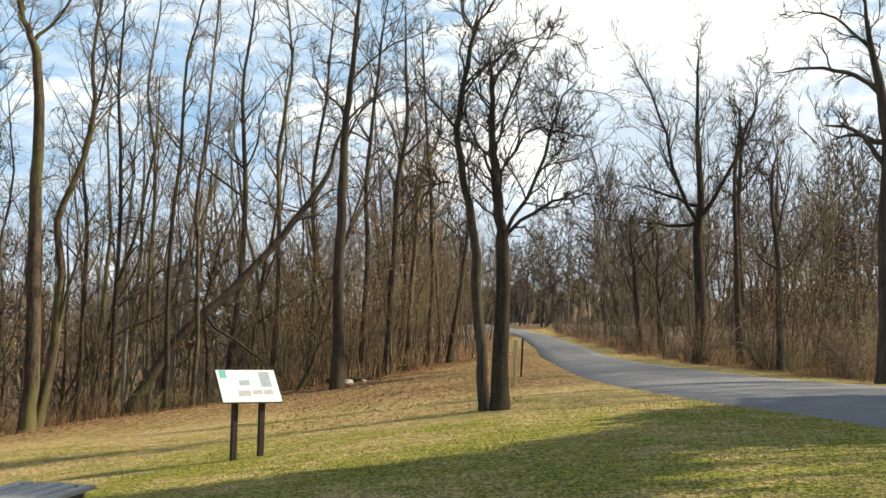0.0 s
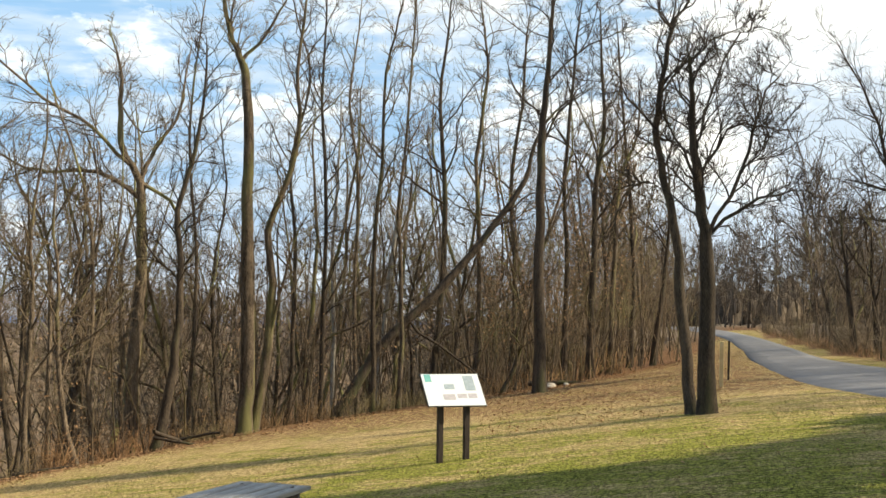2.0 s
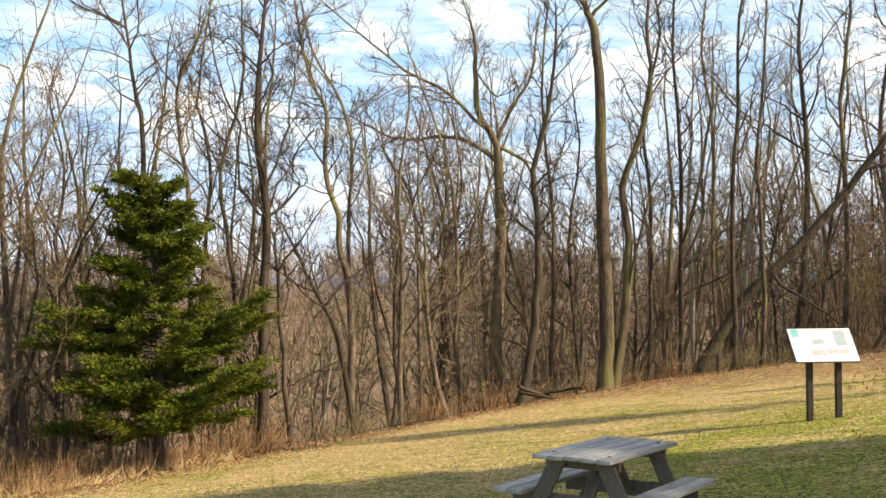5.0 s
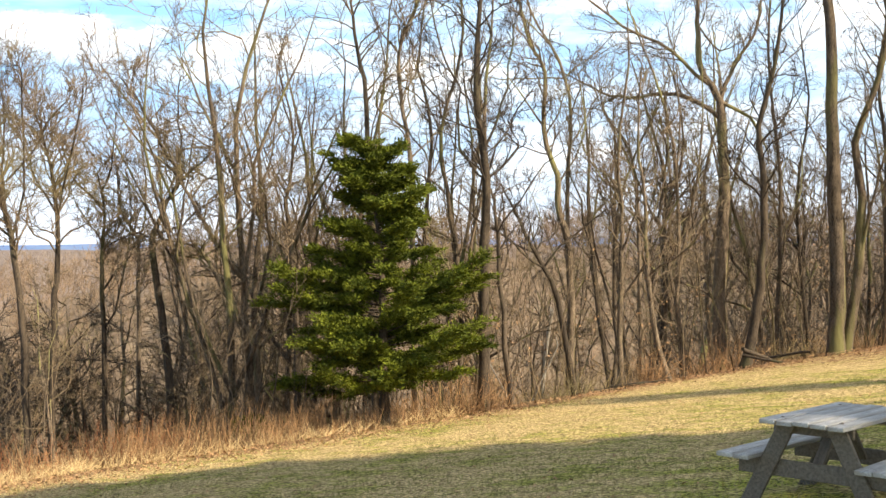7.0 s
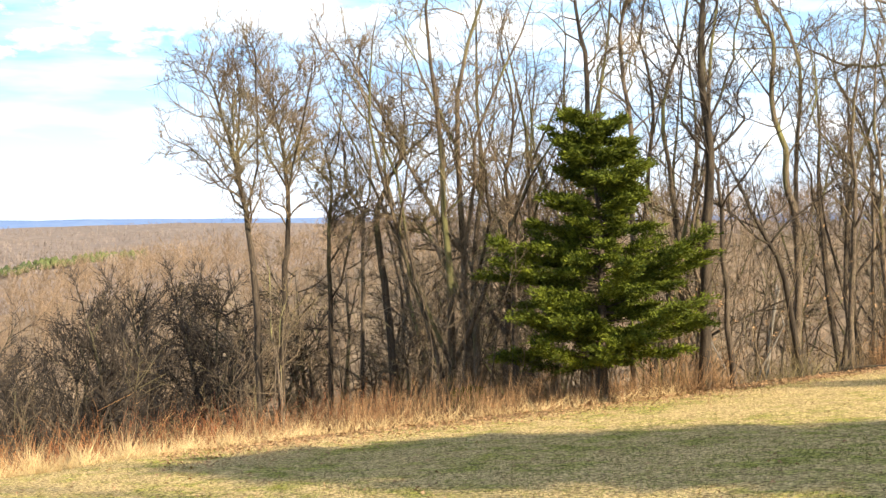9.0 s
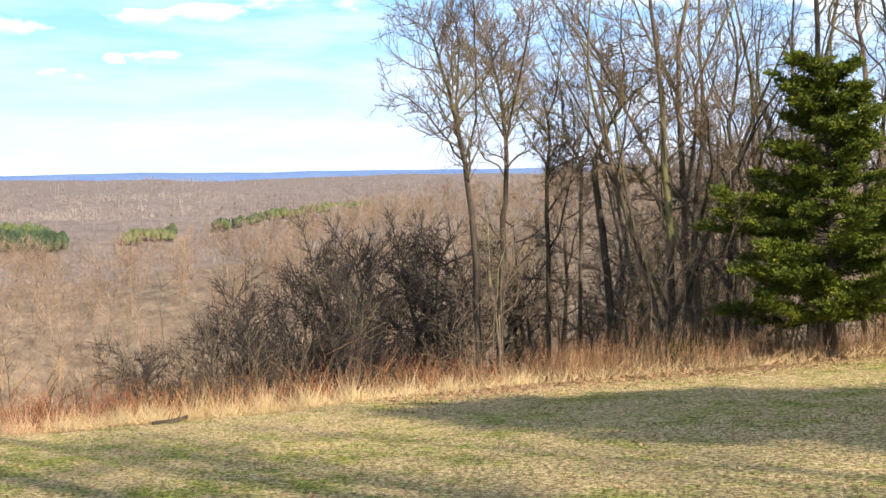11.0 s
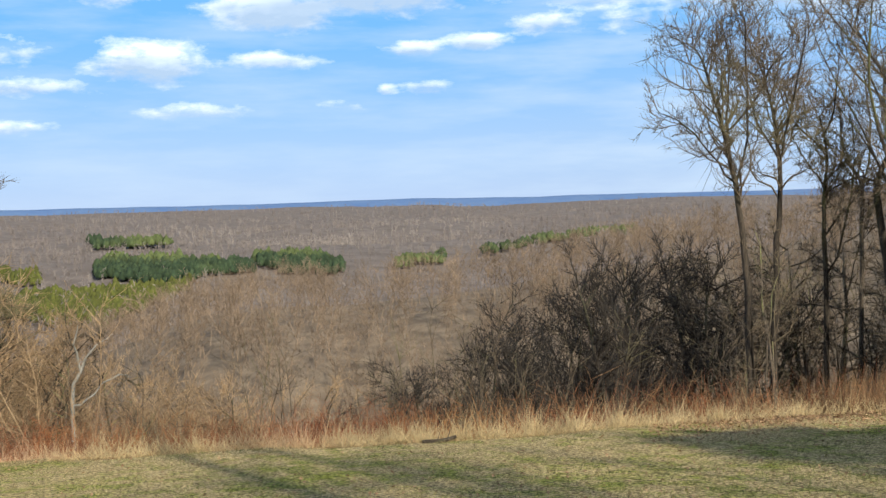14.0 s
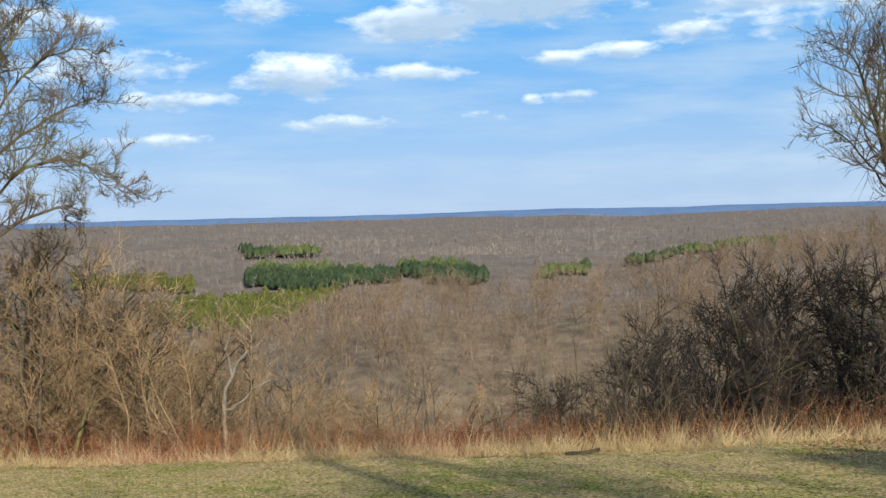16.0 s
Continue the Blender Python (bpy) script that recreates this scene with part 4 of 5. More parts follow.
def wood(n, az0, az1, deep0, deep1, power=1.0, kinds=(0, 1, 2, 3, 4, 5), size=(.8, 1.15)):
    for _ in range(n):
        for _ in range(30):
            az = rnd.uniform(az0, az1)
            r = edge(az) + deep0 + (deep1 - deep0) * rnd.random() ** power
            p = at(az, r)
            if on_road(p.x, p.y, 2.0):
                continue
            if all((p - s).length > 1.2 for s in spots):
                break
        spots.append(p)
        copy_put(KINDS[rnd.choice(kinds)], az, r, rnd.uniform(0, 360), .1, rnd.uniform(*size), rnd.uniform(.9, 1.15), rnd.uniform(-5, 5))


wood(62, 0, 29, 3, 38, 1.0)
wood(8, 29, 36, 4, 38, 1.0)
wood(22, 0, 10, 2, 30, 1.0, (0, 1, 3, 5), (.6, .95))
wood(16, 35, 44, 4, 25, 1.2, (0, 1, 2, 4), (.75, 1.0))
wood(13, 41.5, 48.6, 3, 17, 1.0, (0, 1, 2, 4), (.78, 1.0))
wood(15, 46, 56.5, 4, 35, 1.2, (3, 5), (.6, .85))
wood(38, -24, -7, 0, 34, 1.0, size=(.5, .72))
wood(16, -11, 0, 2, 40, 1.0, size=(.45, .62))
for i, ob in enumerate(KINDS):
    put(ob, 8 + 5 * i, edge(8 + 5 * i) + 9 + i, 40 * i, .1)


# bushy trees just below the lawn's edge
def bushy_tree(height, spread, stems, seed, bark, twig, label, group, limbs=15, flare=.2):
    """Stems from one foot, limbs that turn upward, and a dense round crown of fine twigs."""
    rng = np.random.default_rng(seed)
    ob = new("tree")
    trunk = Tubes()
    base, tip, wid = [], [], []
    for k in range(stems):
        h = height * (.9 if k == 0 else rng.uniform(.68, .88))
        a = 6.28 * (k + rng.random() * .6) / stems
        lean = flare if stems > 1 else .03
        b = path(rng, (.08 * math.cos(a), .08 * math.sin(a), -.4), (lean * math.cos(a), lean * math.sin(a), 1), h, 9, .085, .045)
        rb = np.linspace(.085 * height / 5 * rng.uniform(.75, 1.1), .009, 10)
        trunk.tube(b, rb, 6)
        for i in range(limbs):
            f = (.24 + .74 * (i + rng.random()) / limbs) * 9
            j = min(int(f), 8)
            p = b[j] + (b[j + 1] - b[j]) * (f - j)
            d = tilted(rng, b[j + 1] - b[j], radians(rng.uniform(42, 76)), rng.uniform(0, 6.28))
            ln = spread * rng.uniform(.6, 1.1) * np.interp(f / 9, (.2, .45, .75, .92, 1), (.7, 1.05, 1.1, .95, .7))
            q = path(rng, p, d, ln, 4, .18, .08)
            trunk.tube(q, np.linspace(.015, .005, 5) * height / 5, 3)
            for _ in range(9):
                g = rng.uniform(.15, 1) * 4
                m = min(int(g), 3)
                c = q[m] + (q[m + 1] - q[m]) * (g - m)
                e = tilted(rng, q[m + 1] - q[m], rng.uniform(.35, .95), rng.uniform(0, 6.28))
                e[2] += .15
                e = e * ln * rng.uniform(.25, .55)
                base.append(c)
                tip.append(c + e)
                wid.append(.0085)
                for _ in range(4):
                    s = c + e * rng.uniform(.2, .95)
                    t = tilted(rng, e, rng.uniform(.4, 1.2), rng.uniform(0, 6.28))
                    t[2] += .05
                    base.append(s)
                    tip.append(s + t * rng.uniform(.16, .38) * spread)
                    wid.append(.0064)
    part_mesh("trunk", trunk.mesh("trunk", bark), ob)
    part_mesh("crown", spikes("crown", np.array(base), np.array(tip), np.array(wid), twig), ob, "fine bare twigs")
    ob["tall"] = height
    return tagged(ob, label, "bare tree", group)


def put_top(ob, az, r, top, spin, first=False, girth=1.0):
    """Stands a tree so that its top reaches a height angle seen from the standing point."""
    p = at(az, r)
    s = (EYE + r * math.tan(radians(top)) - p.z) / (ob["tall"] * 1.0)
    c = ob if first else copy_thing(ob, Matrix())
    c.matrix_basis = Matrix.Translation(p) @ pose(0, 0, 0, 0, 0, spin) @ Matrix.Diagonal((s * girth, s * girth, s, 1))
    return c


DARK_LABEL = "dark bushy bare tree below the lawn's edge"
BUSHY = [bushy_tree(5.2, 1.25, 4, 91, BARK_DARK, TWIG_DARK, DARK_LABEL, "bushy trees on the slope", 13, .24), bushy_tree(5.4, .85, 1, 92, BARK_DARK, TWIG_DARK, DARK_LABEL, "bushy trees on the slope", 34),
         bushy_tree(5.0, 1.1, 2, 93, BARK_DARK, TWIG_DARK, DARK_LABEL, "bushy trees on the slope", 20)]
put_top(BUSHY[0], 67.0, 28, -3.5, 20, True, 1.05)
put_top(BUSHY[1], 62.7, 29.5, -1.1, 50, True)
put_top(BUSHY[2], 74.6, 27, -7.0, 80, True, 1.2)
# kind, azimuth, distance, height angle of the top
for k, az, r, top in ((2, 73.2, 27.5, -7.2), (2, 71.2, 28, -6.8), (1, 69.6, 30, -5.6), (2, 65, 33, -4.4), (1, 64, 31, -2.8), (2, 61.4, 29, -3.4), (1, 63.4, 36, -1.8), (1, 61.6, 34, -1),
                      (1, 59.8, 35, -.8), (2, 60.4, 32, -2), (1, 65.6, 34, -3), (2, 68.6, 31, -5), (2, 58.8, 33, -1.4), (1, 72.4, 31, -7), (2, 76, 28, -8.6), (1, 66.8, 36, -4), (1, 62.4, 42, -1.4), (1, 60.6, 44, -.8),
                      (2, 64.6, 40, -3), (1, 58.2, 38, -.6)):
    put_top(BUSHY[k], az, r, top, rnd.uniform(0, 360))

MID_LABEL = "brown bare tree in the thin wood on the slope"
MID = [bushy_tree(6, 1.0, 1, 96, BARK, TWIG, MID_LABEL, "thin trees on the slope", 26), bushy_tree(6, 1.05, 2, 97, BARK, TWIG, MID_LABEL, "thin trees on the slope", 17, .12)]
put_top(MID[0], 58.2, 36, -.4, 10, True)
put_top(MID[1], 54.6, 38, .6, 70, True)
for k, az, r, top in ((0, 56.6, 42, .2), (1, 52.6, 36, 1), (0, 50.2, 39, 2.2), (1, 48.6, 35, 1.2), (0, 46.6, 40, 2.8), (1, 45, 36, 1.6), (0, 43.2, 40, 3), (1, 61.8, 40, -1.2), (0, 64, 42, -2), (1, 57.2, 29, -4), (0, 55, 33, -2.6), (1, 53, 29, -4.4), (0, 51.6, 31, -2.6), (1, 49.4, 30, -3.4)):
    put_top(MID[k], az, r, top, rnd.uniform(0, 360))

WARM_LABEL = "tan twiggy bare tree on the sunlit slope"
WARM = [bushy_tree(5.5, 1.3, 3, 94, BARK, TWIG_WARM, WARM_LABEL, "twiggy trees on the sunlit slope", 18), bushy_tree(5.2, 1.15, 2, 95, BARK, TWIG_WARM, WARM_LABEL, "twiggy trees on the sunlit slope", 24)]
put_top(WARM[0], 98.6, 27, -.4, 10, True)
put_top(WARM[1], 95.8, 29, -.2, 70, True)
for k, az, r, top in ((1, 97.2, 26, -1.2), (0, 96.6, 32, .1), (0, 94.4, 28, -1.6), (1, 93.4, 31, -2.6), (0, 92.4, 27, -4), (1, 91.2, 30, -4.4), (0, 90, 28, -5), (1, 88.9, 31, -5.6),
                      (0, 87.6, 28, -6.4), (1, 86.2, 32, -6.6), (0, 99.8, 30, .2), (1, 100.6, 26, -.6), (1, 94.8, 36, -1), (0, 92.8, 38, -3.2), (1, 84.6, 30, -7.4), (0, 82.6, 31, -7.6), (1, 80.4, 29, -8), (0, 78.4, 30, -7.8)):
    put_top(WARM[k], az, r, top, rnd.uniform(0, 360))


# unseen trees added beside the road behind the standing point to shade the lawn
def plan(x, y):
    return math.degrees(math.atan2(-x, y)), math.hypot(x, y)


for x, y, k, sc in ((18.5, 15, 4, 1.15), (21, 13.5, 4, 1.25), (18, 22, 4, .7), (20, 17, 4, 1.1), (17, -3, 4, 1.0), (19, -8, 2, 1.0), (16.5, 9.6, 4, 1.5), (18.5, 10, 4, 1.75), (17, 7, 4, 1.8), (20, 9, 2, 1.6), (22, 10.4, 4, 1.8),
                    (15.5, 28, 4, .95), (17, 33, 2, .9), (19.5, 31, 4, 1.0), (18, 38, 1, 1.0), (21, 27, 4, 1.0), (22, 40, 2, 1.0), (24, 34, 4, 1.1), (16.5, 24, 1, .9)):
    copy_put(KINDS[k], *plan(x, y), rnd.uniform(0, 360), .1, sc)


# out of view, set so that its trunk shadow crosses the lawn
tall = tree_thing(Spec(26, .40, first=.62, limbs=14, limb_len=.10, limb_tilt=45, seed=77, wander=.03), "unseen tall straight bare tree beyond the road, placed for its shadow")
put(tall, *plan(16, 6.46))


# far woods on the slope and the spur
def blades(name, base, tip, width, mat, seed=1):
    """Thin tapering slivers for twigs too far off to show their roundness."""
    rng = np.random.default_rng(seed)
    d = tip - base
    u = np.cross(d, rng.normal(0, 1, d.shape))
    u *= (width / (np.linalg.norm(u, axis=1) + 1e-9))[:, None]
    vs = np.stack([base - u, base + u, tip], 1).reshape(-1, 3)
    return mesh_of(name, vs, None, np.arange(len(vs)).reshape(-1, 3), mat, False)


def far_shape(seed, limbs, twigs, shoots, spread, low, first=.3):
    """A bare tree one metre high: stem, rising limbs, twigs and last shoots, as base, tip and width."""
    rng = np.random.default_rng(seed)
    base, tip, wid = [], [], []

    def bit(a, b, w):
        base.append(a)
        tip.append(b)
        wid.append(w)

    stem = path(rng, (0, 0, -.05), (rng.normal(0, .05), rng.normal(0, .05), 1), 1.0, 6, .09, .05)
    for k in range(6):
        bit(stem[k], stem[k] + (stem[k + 1] - stem[k]) * 1.5, .0135 * (1 - k / 7))
    for i in range(limbs):
        f = (first + (.97 - first) * (i + rng.random()) / limbs) * 6
        k = min(int(f), 5)
        p = stem[k] + (stem[k + 1] - stem[k]) * (f - k)
        a = rng.uniform(0, 6.28)
        ln = spread * rng.uniform(.7, 1.15) * float(np.interp(f / 6, (low, .5, .75, 1), (.8, 1.1, .95, .45)))
        q = path(rng, p, (math.cos(a), math.sin(a), rng.uniform(.35, 1.1)), ln, 3, .22, .12)
        for m in range(3):
            bit(q[m], q[m] + (q[m + 1] - q[m]) * 1.4, .0052 * (1 - m / 4))
        for _ in range(twigs):
            g = rng.uniform(.2, 1) * 3
            m = min(int(g), 2)
            c = q[m] + (q[m + 1] - q[m]) * (g - m)
            e = tilted(rng, q[m + 1] - q[m], rng.uniform(.3, 1.0), rng.uniform(0, 6.28))
            e = (e + np.array((0, 0, .25))) * ln * rng.uniform(.3, .6)
            bit(c, c + e, .0030)
            for _ in range(shoots):
                o = c + e * rng.uniform(.2, .95)
                h = tilted(rng, e, rng.uniform(.3, .9), rng.uniform(0, 6.28)) + np.array((0, 0, .2))
                bit(o, o + h * ln * rng.uniform(.18, .4), .0021)
    return np.array(base), np.array(tip), np.array(wid)


def far_woods(name, label, n, az0, az1, r0, r1, mat, shapes, height=(7, 11), seed=3, keep=None, width=1.0, even=True):
    """Uncounted bare trees strewn over a stretch of the land."""
    rng = np.random.default_rng(seed)
    base, tip, wid = [], [], []
    for _ in range(n):
        az = rng.uniform(az0, az1)
        r = math.sqrt(rng.uniform(r0 * r0, r1 * r1)) if even else math.exp(rng.uniform(math.log(r0), math.log(r1)))
        p = at(az, r)
        if keep and not keep(az, r, p):
            continue
        h, a, wide = rng.uniform(*height), rng.uniform(0, 6.28), rng.uniform(.85, 1.25)
        c, d = math.cos(a) * wide, math.sin(a) * wide
        turn = np.array(((c, d, 0), (-d, c, 0), (0, 0, 1))) * h
        b, t, w = shapes[rng.integers(len(shapes))]
        base.append(b @ turn + np.array(p))
        tip.append(t @ turn + np.array(p))
        wid.append(w * h * width)
    me = blades(name, np.concatenate(base), np.concatenate(tip), np.concatenate(wid), mat, seed)
    return tagged(new(name, me), label, "woods", kind="stuff")


def canopy(name, label, n, az0, az1, r0, r1, mat, size, seed, pointed=False, keep=None, lift=0.0):
    """Rounded uneven crowns of the valley's forest."""
    rng = np.random.default_rng(seed)
    prof = [(-.35, .95), (.6, .82)] if pointed else [(.0, 1.0), (.6, .75)]
    vs, q, t, n0 = [], [], [], 0
    k = 6
    ring = np.arange(k)
    for _ in range(n):
        az = rng.uniform(az0, az1)
        r = math.exp(rng.uniform(math.log(r0), math.log(r1)))
        p = at(az, r)
        if keep and not keep(az, r, p):
            continue
        p = np.array(p)
        s = rng.uniform(*size) * (1 + r / 5000)
        h = s * (rng.uniform(1.7, 2.9) if pointed else rng.uniform(.3, .6))
        for f, w in prof:
            th = ring * 2 * math.pi / k + rng.uniform(0, 1)
            rr = s * w * rng.uniform(.75, 1.2, k)
            vs.append(np.stack([p[0] + np.cos(th) * rr, p[1] + np.sin(th) * rr, np.full(k, p[2] + lift + f * h) + rng.uniform(-.1, .1, k) * h], -1))
        vs.append((p + np.array((0, 0, lift + h)))[None])
        for lv in range(1):
            a, b = n0 + lv * k + ring, n0 + lv * k + (ring + 1) % k
            q.append(np.stack([a, b, b + k, a + k], -1))
        t.append(np.stack([n0 + k + ring, n0 + k + (ring + 1) % k, np.full(k, n0 + 2 * k)], -1))
        n0 += 2 * k + 1
    me = mesh_of(name, np.concatenate(vs), np.concatenate(q), np.concatenate(t), mat, True)
    return tagged(new(name, me), label, "woods", kind="stuff")


NEAR_SHAPES = [far_shape(200 + k, 15, 6, 4, .30, .25, .22) for k in range(6)]
SPUR_SHAPES = [far_shape(210 + k, 12, 5, 3, .34, .3) for k in range(6)]
FAR_SHAPES = [far_shape(220 + k, 10, 3, 1, .36, .3, .35) for k in range(5)]
TALL_SHAPES = [far_shape(230 + k, 13, 4, 3, .20, .3, .25) for k in range(6)]
VALLEY_SHAPES = [far_shape(240 + k, 7, 0, 0, .5, .15, .15) for k in range(5)]
far_woods("slope_woods", "bare brown trees covering the falling slope", 470, 34, 104, 38, 125, WOODS_FAR, NEAR_SHAPES, (5, 8.5), 3, width=1.0,
          keep=lambda az, r, p: r > edge(az) + 12 and not (57 < az < 73 and r < 62))
far_woods("slope_woods", "grey-brown bare trees crowding the shaded slope", 70, 57, 73.5, 33, 62, WOODS_NEAR, NEAR_SHAPES, (4.5, 7.5), 17, width=1.2)
far_woods("spur_woods", "bare brown treetops on the wooded spur", 1550, 12, 100, 118, 262, WOODS_FAR, SPUR_SHAPES, (7.5, 10.5), 4, width=1.0)
far_woods("near_valley_woods", "bare brown trees below the spur's end", 650, 83, 104, 255, 500, WOODS_FAR, FAR_SHAPES, (8, 11), 14, width=2.4)
far_woods("level_woods", "grey-brown trunks of the deep wood", 430, -26, 12, 56, 170, WOODS_NEAR, TALL_SHAPES, (10, 14), 6, width=.8, keep=lambda az, r, p: not on_road(p.x, p.y, 3) and r > edge(az) + 5)
far_woods("level_woods", "thin grey-brown trees deeper in the wood", 110, 8, 34, 58, 120, WOODS_NEAR, TALL_SHAPES, (10, 15), 16, width=.8)
far_woods("level_woods", "bare trees closing the view at the road's end", 150, -12, 2, 105, 200, WOODS_NEAR, TALL_SHAPES, (8, 12), 7, width=1.0, keep=lambda az, r, p: not on_road(p.x, p.y, 2))
canopy("distant_brush", "low brown brush under the deep wood", 520, -26, 6, 75, 190, WOODS_NEAR, (1.2, 2.2), 21, keep=lambda az, r, p: not on_road(p.x, p.y, 3) and r > edge(az) + 25, lift=-.8)
far_woods("valley_forest", "brown bare forest in the near valley, greyed for haze", 4200, 52, 104, 330, 1500, CANOPY_HAZED, VALLEY_SHAPES, (6.5, 10), 8, width=6.5, even=False,
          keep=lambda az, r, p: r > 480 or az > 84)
far_woods("valley_forest", "brown bare forest filling the broad valley, greyed for haze", 5200, 52, 104, 1300, 3900, CANOPY_HAZED, VALLEY_SHAPES, (8, 13), 24, width=9, even=False)
canopy("distant_brush", "brown woods closing the view beyond the road's end", 700, -27, 8, 195, 330, WOODS_NEAR, (2, 3.2), 23, True)
# evergreen stands: needles, number and size of crowns, then the span by azimuth with its upper and lower height angle
def pine_stand(mat, n, size, azs, tops, feet, seed):
    rng = np.random.default_rng(seed)
    spots = []
    for _ in range(n):
        az = rng.uniform(azs[0], azs[-1])
        lo = float(np.interp(az, azs, feet))
        hi = max(lo + .04, float(np.interp(az, azs, tops)) - .28)
        el = rng.uniform(lo, hi) + .12 * noise.noise((az * 1.3, seed, 0))
        r = 420.0
        while r < 3000 and at(az, r).z + 4 < EYE + r * math.tan(radians(el)):
            r *= 1.03
        spots.append((az, r * rng.uniform(.985, 1.015)))
    vs, q, t, n0, k = [], [], [], 0, 7
    ring = np.arange(k)
    for az, r in spots:
        p = np.array(at(az, r))
        s = rng.uniform(*size) * (.7 + r / 3600)
        h = s * rng.uniform(1.9, 3.2)
        lean = rng.normal(0, .12, 2) * s
        for f, w in ((.1, .62), (.32, 1.0), (.68, .6)):
            th = ring * 6.283 / k + rng.uniform(0, 1)
            rr = s * w * rng.uniform(.6, 1.3, k)
            vs.append(np.stack([p[0] + lean[0] * f + np.cos(th) * rr, p[1] + lean[1] * f + np.sin(th) * rr, p[2] + 1.5 + f * h + rng.uniform(-.12, .12, k) * h], -1))
        vs.append((p + np.array((*lean, 1.5 + h)))[None])
        for lv in (0, 1):
            a, b = n0 + lv * k + ring, n0 + lv * k + (ring + 1) % k
            q.append(np.stack([a, b, b + k, a + k], -1))
        t.append(np.stack([n0 + 2 * k + ring, n0 + 2 * k + (ring + 1) % k, np.full(k, n0 + 3 * k)], -1))
        n0 += 3 * k + 1
    me = mesh_of("pine_stand", np.concatenate(vs), np.concatenate(q), np.concatenate(t), mat, False)
    tint = "dark green" if mat is PINE_FAR else "yellow-green"
    return tagged(new("pine_stand", me), tint + " pine stand in the bare valley forest", "woods", kind="stuff")


pine_stand(PINE_FAR, 1500, (2.2, 3.8), (80.9, 82.5, 84.9, 86.5, 88.2), (-3.15, -2.9, -2.5, -2.45, -2.6), (-3.3, -3.35, -3.6, -3.55, -3.2), 1)
pine_stand(PINE_FAR, 800, (2.2, 3.8), (76.6, 77.5, 79.1, 80.8), (-3.2, -2.55, -2.4, -2.75), (-3.45, -3.5, -3.45, -2.9), 2)
pine_stand(PINE_FAR, 260, (2.4, 3.8), (84.7, 86, 87, 88.5), (-1.75, -1.68, -1.65, -1.78), (-1.85, -1.88, -1.9, -1.85), 3)
pine_stand(PINE_PALE, 2000, (1.8, 3.2), (83.9, 85.5, 88, 91, 92.8), (-3.7, -3.75, -3.75, -3.75, -4.2), (-3.9, -4.6, -5.5, -5.2, -4.5), 4)
pine_stand(PINE_PALE, 500, (1.8, 3.0), (90.7, 92.5, 96.2), (-2.95, -2.8, -2.75), (-3.5, -3.4, -3.0), 5)
pine_stand(PINE_FAR, 170, (2.0, 3.2), (71.6, 72.6, 74.0), (-2.75, -2.9, -3.1), (-3.05, -3.15, -3.25), 6)
pine_stand(PINE_FAR, 330, (2.0, 3.2), (62.3, 64.3, 66.4, 68, 69.8), (-1.55, -1.6, -2.05, -2.3, -2.6), (-2.0, -2.0, -2.25, -2.5, -2.75), 7)


# wooded ridge closing the horizon, coloured blue to stand in for haze
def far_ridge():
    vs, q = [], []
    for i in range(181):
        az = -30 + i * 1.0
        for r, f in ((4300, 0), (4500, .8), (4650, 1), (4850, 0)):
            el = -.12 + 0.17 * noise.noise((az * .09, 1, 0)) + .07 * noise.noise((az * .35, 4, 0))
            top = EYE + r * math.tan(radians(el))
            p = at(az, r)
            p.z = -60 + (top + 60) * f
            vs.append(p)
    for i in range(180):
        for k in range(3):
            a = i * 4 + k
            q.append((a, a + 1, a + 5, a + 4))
    return tagged(new("backdrop", mesh_of("backdrop", vs, q, None, RIDGE_HAZED)), "distant ridge on the horizon, painted haze blue", "hills", kind="structure")


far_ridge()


# ---------------- things on the lawn ----------------
def box(bm, size, m, bevel=.006, segs=1):
    r = bmesh.ops.create_cube(bm, size=1.0, matrix=m @ Matrix.Diagonal((*size, 1)))
    if bevel:
        es = {e for v in r["verts"] for e in v.link_edges}
        bmesh.ops.bevel(bm, geom=list(es), offset=bevel, segments=segs, affect="EDGES")


def board(name, size, m, mat, parent, bevel=.006, label=""):
    bm = bmesh.new()
    box(bm, size, Matrix(), bevel)
    ob = part(name, bm, mat, parent, label)
    ob.matrix_basis = m
    return ob


def info_sign():
    sign = new("information_sign")
    w, h, tilt = 1.0, .66, 48
    for s in (-1, 1):
        board("post", (.09, .09, 1.2), pose(.225 * s, .06, .46), POST_WOOD, sign, .008, "dark stained square wooden post")
    frame_m = pose(0, .08, 1.12, tilt, 0, 0)
    panel = board("panel", (w, h, .022), frame_m, PANEL_EDGE, sign, .004, "dark-edged tilted panel plate")
    face = board("panel_face", (w - .02, h - .02, .006), pose(0, 0, .0135), PANEL, panel, 0, "pale glossy printed panel face")
    z = .0182
    for nm, sx, sy, x, y, mt in (("teal_corner", .11, .15, -.39, .235, PANEL_TEAL), ("picture", .17, .30, .30, .13, PANEL_GREY), ("picture", .17, .10, -.06, .06, PANEL_GREY),
                                 ("text_block", .2, .11, -.10, -.15, PANEL_PINK), ("text_block", .16, .08, .12, -.13, PANEL_PINK), ("text_block", .15, .09, .30, -.13, PANEL_PINK)):
        board(nm, (sx, sy, .003), pose(x, y, z), mt, panel, 0)
    tagged(sign, "tilted pale information panel on two dark wooden posts in the lawn", "sign")
    return sign


sign = info_sign()
p = at(9.02, 18.9)
sign.matrix_basis = pose(p.x, p.y, p.z, 0, 0, 30)


